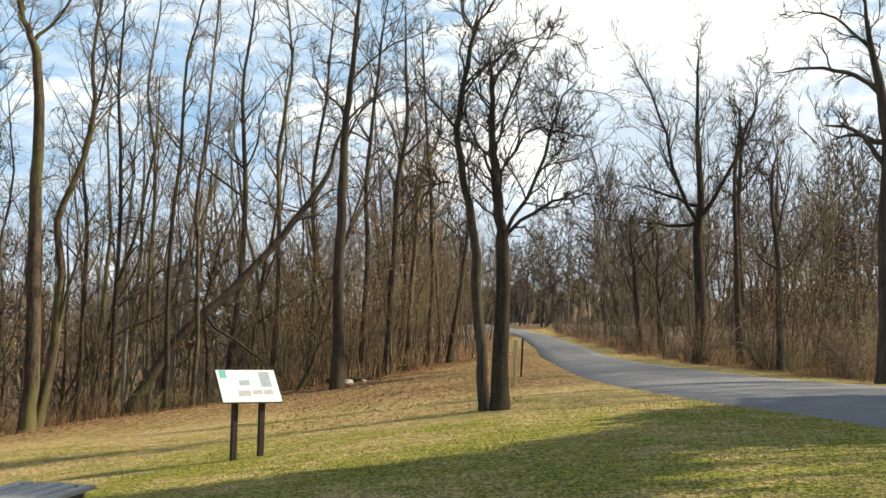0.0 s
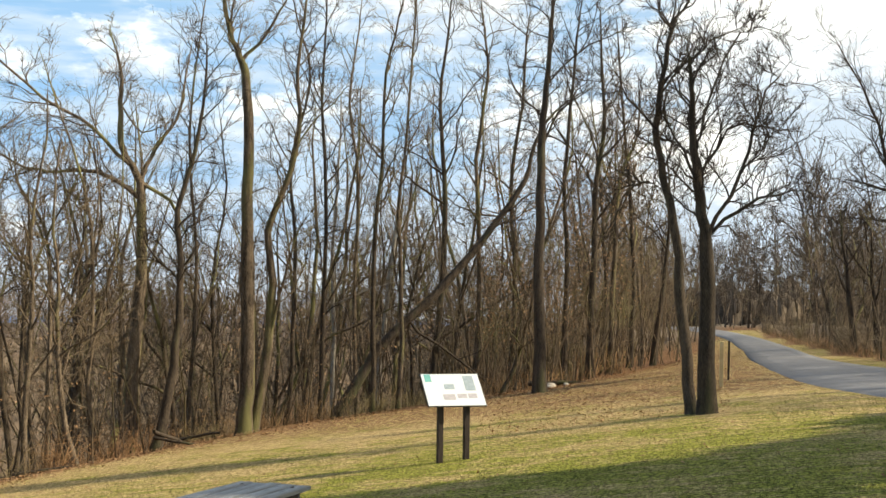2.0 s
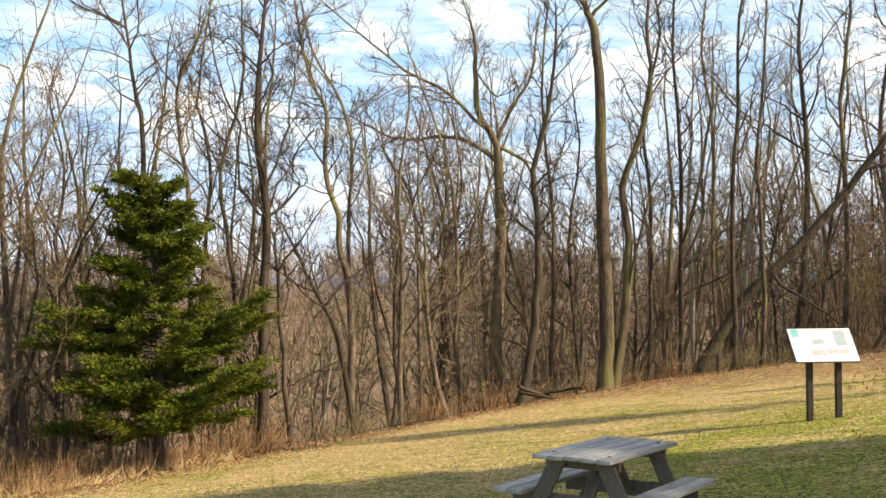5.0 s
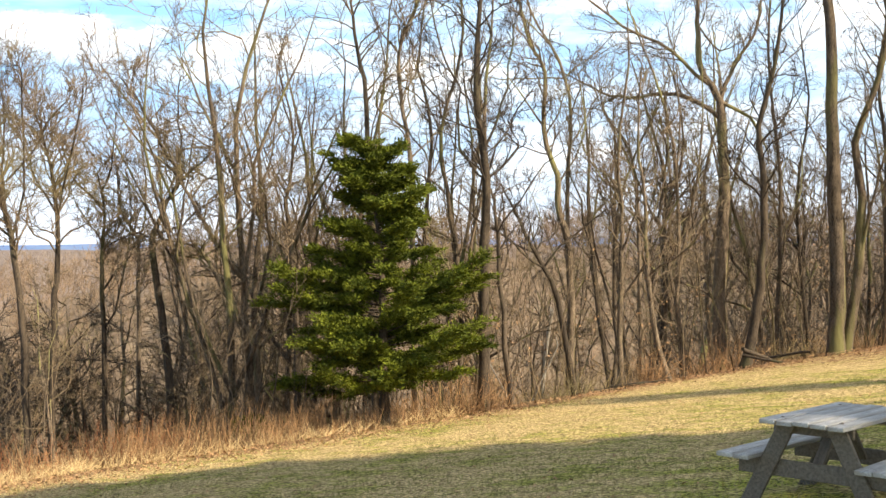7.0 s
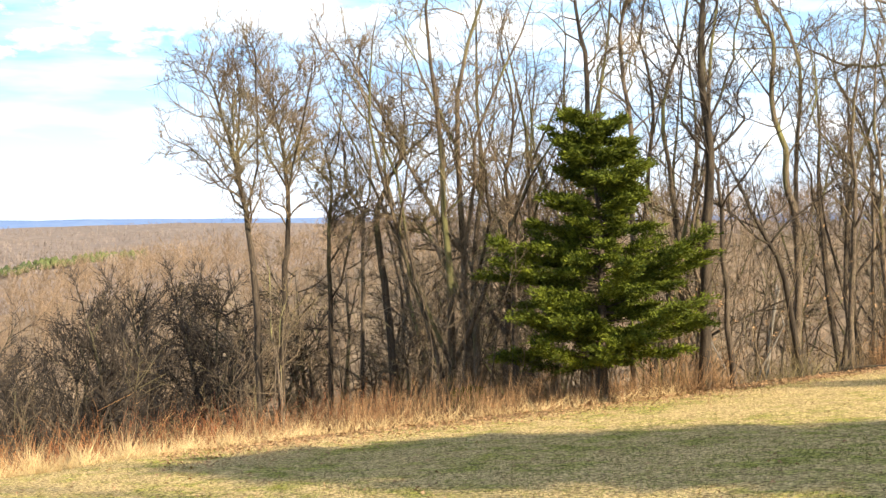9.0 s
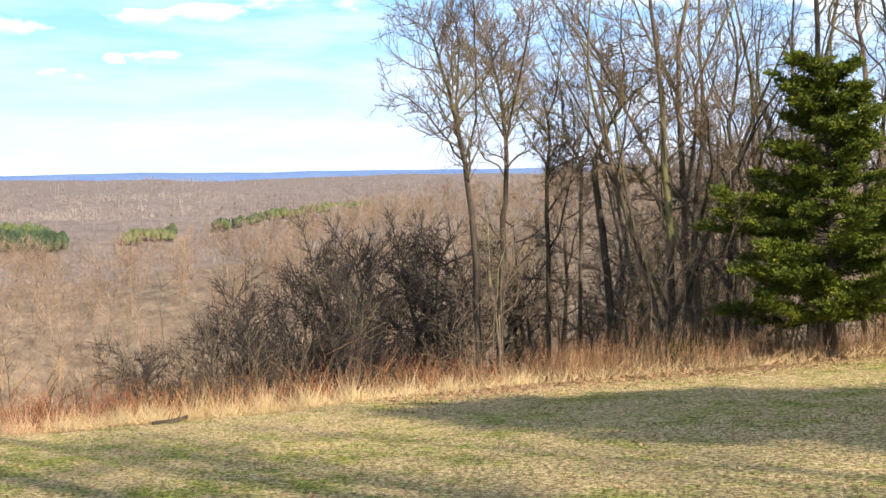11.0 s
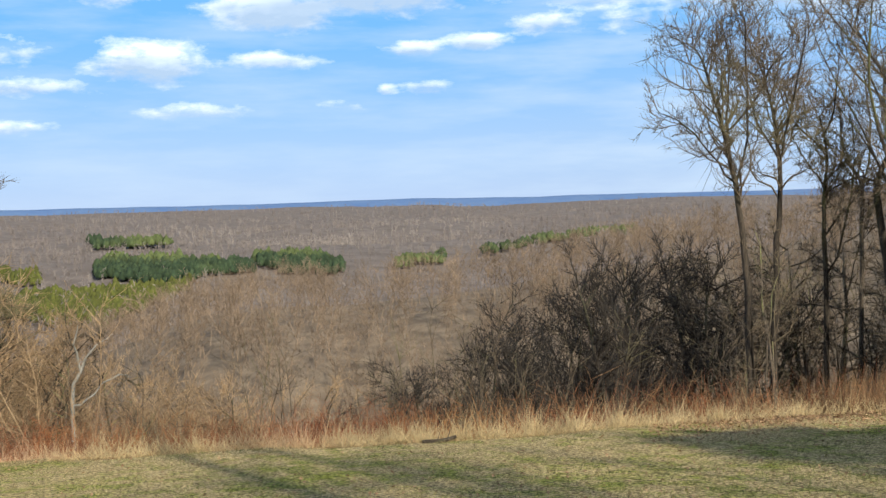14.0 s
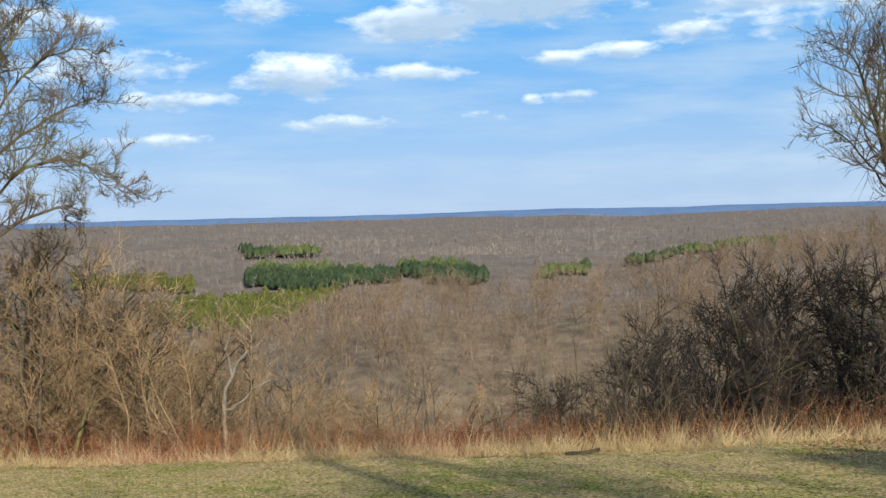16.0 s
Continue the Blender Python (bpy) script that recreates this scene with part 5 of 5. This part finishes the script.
def picnic_table():
    tb = new("picnic_table")
    L, W = 1.66, .70
    for i in range(5):
        board("top_board", (L, .129, .038), pose(0, -W / 2 + .07 + i * .14, .74 + .004 * ((i * 7) % 3 - 1), .5 * ((i * 5) % 3 - 1)), OLD_WOOD, tb, .006)
    for s in (-1, 1):
        for j in (0, 1):
            board("bench_board", (L, .135, .038), pose(0, s * (.50 + .142 * j), .43 + .003 * j), OLD_WOOD, tb, .006)
        x = s * .56
        board("top_cleat", (.04, .66, .09), pose(x, 0, .675), LEG_WOOD_SHADE, tb, .006)
        board("bench_bearer", (.04, 1.26, .14), pose(x, 0, .34), LEG_WOOD_SHADE, tb, .006)
        for k in (-1, 1):
            board("leg", (.04, .14, .86), pose(x + s * .042, k * .37, .35, k * 25), LEG_WOOD_SHADE, tb, .006)
        board("brace", (.6, .09, .04), pose(x - s * .27, 0, .53, 0, s * 42), LEG_WOOD_SHADE, tb, .006)
    tagged(tb, "weathered grey wooden picnic table with attached benches on the lawn", "picnic table")
    return tb


table = picnic_table()
table.matrix_basis = pose(-3.40, 9.76, -.62, 1.0, 2.0, 87.5)


def cedar(az, r, height, seed, sprays=1.0, fine=1.0, coarse=1.0, slim=1.0, lop=0.0, low=.15):
    """A red cedar: broad tiers of flat sprays below, a narrower ragged column above."""
    rng = np.random.default_rng(seed)
    ob = new("cedar_tree")
    trunk = Tubes()
    pts = path(rng, (0, 0, -.2), (0, 0, 1), height * .97, 10, .03, .05)
    trunk.tube(pts, np.linspace(.13, .012, 11), 8)
    cs, ds, ss = [], [], []
    limbs = 140
    for i in range(limbs):
        f = low + (.98 - low) * (i / limbs) ** 1.1
        k = f * 10
        j = min(int(k), 9)
        p = pts[j] + (pts[j + 1] - pts[j]) * (k - j)
        wide = np.interp(f, (.08, .14, .26, .42, .5, .56, .66, .8, .92, 1), (1.3, 1.6, 2.2, 2.3, 1.8, 1.05, 1.05, 1.05, .75, .25)) * height / 6.4 * slim
        a = rng.uniform(0, 6.28)
        # heavier towards the open side
        ln = wide * rng.uniform(.5, 1.12) * (1 + .16 * math.sin(a * 2 + i * .9)) * (1 + lop * math.cos(a - 3.9))
        h = np.array((math.cos(a), math.sin(a), rng.uniform(-.2, .2) + .3 * f - (.1 if f < .2 else 0)))
        b = path(rng, p, h, ln, 5, .12, .05)
        trunk.tube(b, np.linspace(.022, .004, 6), 4)
        for _ in range(int((4 + 10 * ln) * sprays)):
            # a side shoot carries a flat spray of fine scaly twigs, most of them towards the limb's end
            q = (.12 + .88 * rng.random() ** .75) * 5
            m = min(int(q), 4)
            c = b[m] + (b[m + 1] - b[m]) * (q - m)
            out = tilted(rng, b[m + 1] - b[m], rng.uniform(.3, 1.1), rng.uniform(0, 6.28))
            out[2] = out[2] * .3 + rng.uniform(-.08, .22)
            g = rng.uniform(.2, .46) * (.6 + .2 * ln)
            n = int(13 * fine)
            t = rng.uniform(.1, 1, n)[:, None]
            base = c + out * g * t + rng.normal(0, 1, (n, 3)) * np.array((.05, .05, .022))
            d = out + rng.normal(0, .5, (n, 3)) * np.array((1, 1, .6)) + np.array((0, 0, .18))
            d /= np.linalg.norm(d, axis=1)[:, None]
            cs.append(base)
            ds.append(d)
            ss.append(rng.uniform(.075, .17, n) / fine ** .5 * coarse)
    c, d, s = np.concatenate(cs), np.concatenate(ds), np.concatenate(ss)[:, None]
    u = np.cross(d, rng.normal(0, 1, d.shape))
    u /= np.linalg.norm(u, axis=1)[:, None]
    vs = np.stack([c, c + d * s * .5 + u * s * .14, c + d * s, c + d * s * .5 - u * s * .14], 1).reshape(-1, 3)
    k = np.arange(len(c))[:, None] * 4
    tr = np.concatenate([k + np.array([[0, 1, 2]]), k + np.array([[0, 2, 3]])])
    part_mesh("trunk", trunk.mesh("trunk", BARK_DARK), ob)
    part_mesh("foliage", mesh_of("foliage", vs, None, tr, CEDAR, False), ob, "dense green scale-leaved sprays")
    tagged(ob, "green cedar tree among bare trees at the lawn's edge", "cedar tree")
    return put(ob, az, r)


cedar(40.55, 25.6, 6.8, 7, 2.9, 2.4, 1.15, 1.0, .05, .17)
young = cedar(46.9, 26.4, 1.7, 17, 2.2, 1.2, .9, .62)
tagged(young, "small young cedar beside a thin bare tree", "cedar tree")
# unseen evergreens added beyond the road, behind the standing point, to shade the lawn
for x, y, h, k, sl, lw in ((15.6, 20.6, 7.5, 5, 1.2, .15), (16.2, 16.6, 10, 6, .7, .3), (18, 16.2, 19, 8, .62, .56), (19.5, 16, 20.5, 9, .62, .6), (20.5, 15.6, 22, 10, .6, .6), (16.4, 18, 9, 12, .9, .25), (14.6, 19.2, 7, 13, 1.1, .15)):
    tree = cedar(*plan(x, y), h, k, .6, .3, 3.6, sl * 1.15, 0, lw)
    tagged(tree, "unseen tall green cedar added beyond the road to shade the lawn", "cedar tree")


def stems(name, label, category, n, az0, az1, d0, d1, h, mat, width, seed, lean=.25, power=1.0):
    rng = np.random.default_rng(seed)
    base, tip = [], []
    for _ in range(n):
        az = rng.uniform(az0, az1)
        p = at(az, edge(az) + d0 + (d1 - d0) * rng.random() ** power, -.03)
        hh = rng.uniform(*h)
        base.append(p)
        tip.append((p.x + rng.normal(0, lean) * hh, p.y + rng.normal(0, lean) * hh, p.z + hh))
    me = spikes(name, np.array(base), np.array(tip), rng.uniform(.6, 1.3, n) * width, mat)
    return tagged(new(name, me), label, category, kind="stuff")


stems("brush", "tangled brown brush under the trees", "brush", 9000, 2, 60, .3, 10, (.3, 1.2), BRUSH, .007, 31, .3)
stems("brush", "reddish-brown brush on the slope's edge", "brush", 9000, 50, 103, .8, 7, (.35, 1.45), BRUSH_RED, .006, 32, .3, 1.3)
stems("brush", "orange-brown brush at the wood's foot", "brush", 4500, 35, 54, -.2, 4.5, (.3, 1.2), BRUSH, .0055, 35, .22, 1.2)
stems("tall_grass", "dry straw-coloured tall grass along the lawn's edge", "grass", 12000, 37, 103, -.5, 2.2, (.06, .42), STRAW, .006, 33, .75)
stems("tall_grass", "pale dry stalks standing in the brush", "grass", 2200, 44, 103, .1, 3, (.3, .9), STRAW, .006, 36, .35, 1.2)
stems("brush", "brown brush along the road's far side", "brush", 1800, -24, -5, .8, 8, (.2, .8), BRUSH, .008, 34, .3)


def tufts(n, seed):
    """Clumps of taller bleached grass along the lawn's edge."""
    rng = np.random.default_rng(seed)
    base, tip = [], []
    for _ in range(n):
        az = rng.uniform(52, 103)
        p = np.array(at(az, edge(az) + rng.uniform(-.2, 1.6), -.03))
        hh, k = rng.uniform(.3, .72), 34
        g = p + np.concatenate([rng.normal(0, .07, (k, 2)), np.zeros((k, 1))], 1)
        base.append(g)
        tip.append(g + np.stack([rng.normal(0, .3, k), rng.normal(0, .3, k), rng.uniform(.4, 1, k)], -1) * hh)
    me = spikes("tall_grass", np.concatenate(base), np.concatenate(tip), np.full(n * 34, .006), STRAW)
    return tagged(new("tall_grass", me), "bleached tufts of tall dry grass before the brush", "grass", kind="stuff")


tufts(170, 37)


def shrubs(name, label, n, az0, az1, d0, d1, h, mat, seed, per=17, width=.009):
    """Branching bushes: stems from one foot, each with side shoots."""
    rng = np.random.default_rng(seed)
    base, tip, wid = [], [], []
    for _ in range(n):
        az = rng.uniform(az0, az1)
        p = at(az, edge(az) + d0 + (d1 - d0) * rng.random() ** 1.2, -.05)
        if on_road(p.x, p.y, 1.5):
            continue
        hh = rng.uniform(*h)
        g = np.array(p) + np.concatenate([rng.normal(0, .12, (per, 2)), np.zeros((per, 1))], 1)
        t = g + np.stack([rng.normal(0, .38, per), rng.normal(0, .38, per), rng.uniform(.5, 1, per)], -1) * hh
        base.append(g)
        tip.append(t)
        wid.append(np.full(per, width * (.6 + .4 * hh)))
        for _ in range(3):
            m = g + (t - g) * rng.uniform(.25, .9, (per, 1))
            o = rng.normal(0, 1, (per, 3)) * .2 * hh
            o[:, 2] = np.abs(o[:, 2]) * .7
            base.append(m)
            tip.append(m + o)
            wid.append(np.full(per, width * .6))
    me = spikes(name, np.concatenate(base), np.concatenate(tip), np.concatenate(wid), mat)
    return tagged(new(name, me), label, "brush", kind="stuff")


shrubs("undergrowth", "tangled brown undergrowth beneath the bare trees", 460, 1, 44, .6, 24, (.5, 1.7), BRUSH, 51)
# tree shade beyond the road is put into the darker twig colour
shrubs("undergrowth", "undergrowth beyond the road, darkened for the shade of trees", 170, -24, -5, .8, 18, (.8, 2.6), TWIG, 52)
shrubs("undergrowth", "brown thicket below the lawn's edge", 110, 60, 76, 2, 13, (.8, 2.2), TWIG, 54)
shrubs("undergrowth", "tan undergrowth below the lawn's edge", 110, 44, 64, 1.5, 14, (.7, 2.0), BRUSH, 55)
shrubs("undergrowth", "reddish bushes on the falling slope", 190, 60, 104, 1.5, 22, (.8, 2.2), BRUSH_RED, 53)
shrubs("undergrowth", "low dark-red bushes behind the dry grass", 420, 58, 104, .9, 6, (.5, 1.35), BRUSH_RED, 56, 20, .0062)
shrubs("undergrowth", "low tan bushes at the slope's edge", 150, 38, 62, .6, 5, (.4, 1.3), BRUSH, 57, 20, .0062)


def saplings(name, label, n, az0, az1, d0, d1, h, mat, seed, radius=.022, per=11):
    """Thin crooked stems between the trees, with upright side shoots."""
    rng = np.random.default_rng(seed)
    t = Tubes()
    for _ in range(n):
        az = rng.uniform(az0, az1)
        p = at(az, edge(az) + d0 + (d1 - d0) * rng.random() ** 1.2, -.1)
        if on_road(p.x, p.y, 1.5):
            continue
        hh = rng.uniform(*h)
        b = path(rng, p, (rng.normal(0, .15), rng.normal(0, .15), 1), hh, 5, .12, .05)
        k = radius * rng.uniform(.6, 1.5)
        t.tube(b, np.linspace(k, .006, 6), 3)
        for _ in range(per):
            f = rng.uniform(.25, 1) * 5
            j = min(int(f), 4)
            c = b[j] + (b[j + 1] - b[j]) * (f - j)
            d = tilted(rng, b[j + 1] - b[j], rng.uniform(.4, 1.1), rng.uniform(0, 6.28))
            e = c + d * rng.uniform(.3, 1.3)
            t.tube((c, e), (.008, .003), 3)
            for _ in range(2):
                m = c + (e - c) * rng.uniform(.3, .9)
                t.tube((m, m + tilted(rng, d, rng.uniform(.4, .9), rng.uniform(0, 6.28)) * rng.uniform(.15, .5)), (.005, .002), 3)
    return tagged(new(name, t.mesh(name, mat)), label, "saplings", kind="stuff")


saplings("saplings", "thin crooked saplings crowding the wood", 330, -1, 27, .5, 30, (2, 8), TWIG, 71)
saplings("saplings", "dense thin saplings at the wood's edge", 400, -2, 9, .4, 26, (2, 8), TWIG, 77)
saplings("saplings", "slim crooked saplings in the thin wood", 110, 26, 38, 1, 26, (2.5, 8), TWIG, 78)
saplings("saplings", "thin crooked saplings behind the brush", 170, 36, 50, .8, 25, (2, 5), TWIG, 76)
saplings("saplings", "thin dark saplings beyond the road", 150, -24, -5, .5, 25, (2, 6), TWIG, 72)
saplings("saplings", "thin saplings on the falling slope", 120, 47, 88, 2, 18, (1.6, 3.8), TWIG, 73, .015)
saplings("saplings", "thicket of brown saplings on the shaded slope", 45, 60, 76, 3, 15, (2, 4.5), TWIG, 75, .02, 14)
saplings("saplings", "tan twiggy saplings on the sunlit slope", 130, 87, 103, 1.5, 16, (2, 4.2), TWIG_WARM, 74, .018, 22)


def lawn_blades(n, seed):
    rng = np.random.default_rng(seed)
    az = rng.uniform(-23, 101, n)
    r = 6 + 20 * rng.random(n) ** 1.3
    vs = np.empty((n, 3, 3))
    for i in range(n):
        p = at(az[i], r[i])
        if r[i] > edge(az[i]) or on_road(p.x, p.y, .1):
            p.z -= .3
        a = rng.uniform(0, 6.28)
        w = np.array((math.cos(a), math.sin(a), 0)) * .004
        h = rng.uniform(.015, .06)
        o = np.array(p)
        vs[i] = (o - w, o + w, o + np.array((rng.normal(0, .6) * h, rng.normal(0, .6) * h, h)))
    me = mesh_of("lawn_grass", vs.reshape(-1, 3), None, np.arange(3 * n).reshape(-1, 3), BLADE, False)
    return tagged(new("lawn_grass", me), "short mown green and straw-coloured lawn grass", "grass", kind="stuff")


lawn_blades(110000, 61)


def fallen_leaves(n, spots, label):
    rng = np.random.default_rng(n)
    vs, tr = np.empty((n, 4, 3)), []
    for i in range(n):
        az, r = spots(rng)
        o = np.array(at(az, r, .012))
        s, a = rng.uniform(.015, .036), rng.uniform(0, 6.28)
        u = np.array((math.cos(a), math.sin(a), rng.normal(0, .35))) * s
        w = np.array((-math.sin(a), math.cos(a), rng.normal(0, .35))) * s * .6
        up = np.array((0, 0, rng.uniform(.1, .6) * s))
        vs[i] = (o - u, o + w + up, o + u, o - w + up)
    k = np.arange(n)[:, None] * 4
    tr = np.concatenate([k + np.array([[0, 2, 1]]), k + np.array([[0, 3, 2]])])
    me = mesh_of("fallen_leaves", vs.reshape(-1, 3), None, tr, LEAF, False)
    return tagged(new("fallen_leaves", me), label, "leaves", kind="stuff")


def litter_spot(rng):
    az = rng.uniform(-3, 62)
    return az, edge(az) + rng.normal(-.5, 1.6)


fallen_leaves(3500, lambda rng: (rng.uniform(-4, 8), rng.uniform(24, 42)), "brown oak leaves strewn round the lawn oak")
fallen_leaves(16000, litter_spot, "brown fallen oak leaves drifted along the wood's edge")
fallen_leaves(1300, lambda rng: (rng.uniform(-22, 100), 6 + 18 * rng.random()), "scattered brown leaves on the lawn")
fallen_leaves(700, lambda rng: (rng.uniform(48, 101), 9 + 13 * rng.random()), "small brown leaves blown over the winter lawn")


# ---------------- small things along the wood's edge ----------------
def log(az, r, length, radius, turn, label, mat, tilt=3, up=0.0, seed=1):
    rng = np.random.default_rng(seed)
    t = Tubes()
    b = path(rng, (-length / 2, 0, 0), (1, 0, 0), length, 7, .06, 0)
    t.tube(b, np.linspace(radius, radius * .7, 8) * rng.uniform(.9, 1.1, 8), 9, False)
    for _ in range(3):
        j = rng.integers(1, 6)
        t.tube((b[j], b[j] + np.array((rng.normal(0, .2), rng.normal(0, .2), rng.uniform(.1, .5)))), (radius * .3, .01), 5)
    p = at(az, r, radius * .6 + up)
    ob = new("fallen_log", t.mesh("fallen_log", mat))
    ob.matrix_basis = Matrix.Translation(p) @ pose(0, 0, 0, 0, tilt, az + turn)
    return tagged(ob, label, "log")


log(29.2, 30.8, 1.4, .085, 8, "dark fallen log lying at the wood's edge", BARK_DARK, -6, .05, 3)
log(28.2, 31.2, 1.5, .06, -5, "dark rotting branch lying in fallen leaves", BARK_DARK, -5, 0, 4)
log(3.9, 42, 2.4, .1, 4, "fallen log beside pale stones", BARK, -2, 0, 5)
log(22.2, 34.6, 1.6, .06, 30, "broken branch heaped under a dark tree", BARK_DARK, 14, .2, 6)
log(21.4, 34.8, 1.5, .05, -28, "broken branch leaning on a brush heap", BARK_DARK, -18, .2, 7)
log(21.8, 34.4, 1.9, .045, 8, "thin broken branch on a brush heap", BARK_DARK, 6, .1, 8)
log(72.2, 19.8, .6, .04, 12, "short weathered stick lying in dry grass", BARK, -8, .03, 9)


def stone(az, r, size, seed):
    bm = bmesh.new()
    bmesh.ops.create_icosphere(bm, subdivisions=3, radius=1)
    for v in bm.verts:
        v.co *= 1 + .25 * noise.noise(v.co * 1.3 + Vector((seed, 0, 0))) + .08 * noise.noise(v.co * 4 + Vector((0, seed, 0)))
        v.co = Vector((v.co.x * size[0], v.co.y * size[1], v.co.z * size[2]))
    me = bpy.data.meshes.new("stone")
    bm.to_mesh(me)
    bm.free()
    me.materials.append(ROCK)
    ob = new("stone", me)
    ob.matrix_basis = Matrix.Translation(at(az, r, size[2] * .4)) @ pose(0, 0, 0, 0, 0, seed * 40)
    return tagged(ob, "pale weathered stone among fallen leaves", "stone")


stone(4.45, 41.2, (.24, .18, .12), 2)
stone(4.95, 41.5, (.13, .12, .08), 5)
stone(3.7, 41.4, (.1, .12, .06), 9)


def stake(az, r, height, side, mat, label):
    bm = bmesh.new()
    box(bm, (side, side, height + .3), pose(0, 0, height / 2 - .15, 0, 1.5), .008)
    me = bpy.data.meshes.new("marker_post")
    bm.to_mesh(me)
    bm.free()
    me.materials.append(mat)
    ob = new("marker_post", me)
    ob.matrix_basis = Matrix.Translation(at(az, r)) @ pose(0, 0, 0, 0, 0, az)
    return tagged(ob, label, "post")


stake(-3.62, 33, 1.25, .11, RAW_WOOD, "pale wooden marker post beside the road")
stake(-3.95, 36, 1.15, .06, BARK_DARK, "thin dark stake at the road's edge")


def snag(az, r, height, radius, seed, lean=0):
    """A dead stem broken off, bark gone."""
    rng = np.random.default_rng(seed)
    t = Tubes()
    b = path(rng, (0, 0, -.2), (math.sin(radians(lean)), 0, 1), height, 8, .04, 0)
    t.tube(b, np.linspace(radius, radius * .55, 9), 8, False)
    for _ in range(4):
        t.tube((b[-1] + rng.normal(0, radius * .3, 3), b[-1] + np.array((rng.normal(0, .05), 0, rng.uniform(.15, .5)))), (radius * .25, .004), 4)
    ob = new("dead_snag", t.mesh("dead_snag", BARK_PALE))
    put(ob, az, r, az)
    return tagged(ob, "pale barkless dead trunk broken off short", "dead tree")


snag(33.1, 36, 5.2, .09, 3)
snag(34.2, 31, 3.0, .03, 4, 24)
snag(33.6, 31.5, 2.6, .03, 5, -22)
snag(12.9, 45, 9, .12, 6, 1)


def clinging_leaves(n, az0, az1, d0, d1, z0, z1, seed):
    """Withered leaves still held on low oak branches, in loose clumps."""
    rng = np.random.default_rng(seed)
    vs = []
    while len(vs) < n:
        az = rng.uniform(az0, az1)
        c = np.array(at(az, edge(az) + rng.uniform(d0, d1), rng.uniform(z0, z1)))
        for _ in range(rng.integers(8, 26)):
            o = c + rng.normal(0, .35, 3)
            a = rng.normal(0, 1, 3)
            a /= np.linalg.norm(a)
            w = np.cross(a, rng.normal(0, 1, 3))
            w /= np.linalg.norm(w)
            s = rng.uniform(.03, .06)
            vs.append((o - a * s, o + w * s * .5, o + a * s, o - w * s * .5))
    vs = np.array(vs)
    k = np.arange(len(vs))[:, None] * 4
    tr = np.concatenate([k + np.array([[0, 1, 2]]), k + np.array([[0, 2, 3]])])
    me = mesh_of("withered_leaves", vs.reshape(-1, 3), None, tr, LEAF, False)
    return tagged(new("withered_leaves", me), "withered orange-brown leaves clinging to low branches", "leaves", kind="stuff")


clinging_leaves(8000, .5, 8, .5, 12, 2, 8.5, 81)
clinging_leaves(1800, -22, -14, 1, 8, .8, 4, 82)
clinging_leaves(2500, 10, 40, 1, 12, .5, 4, 83)
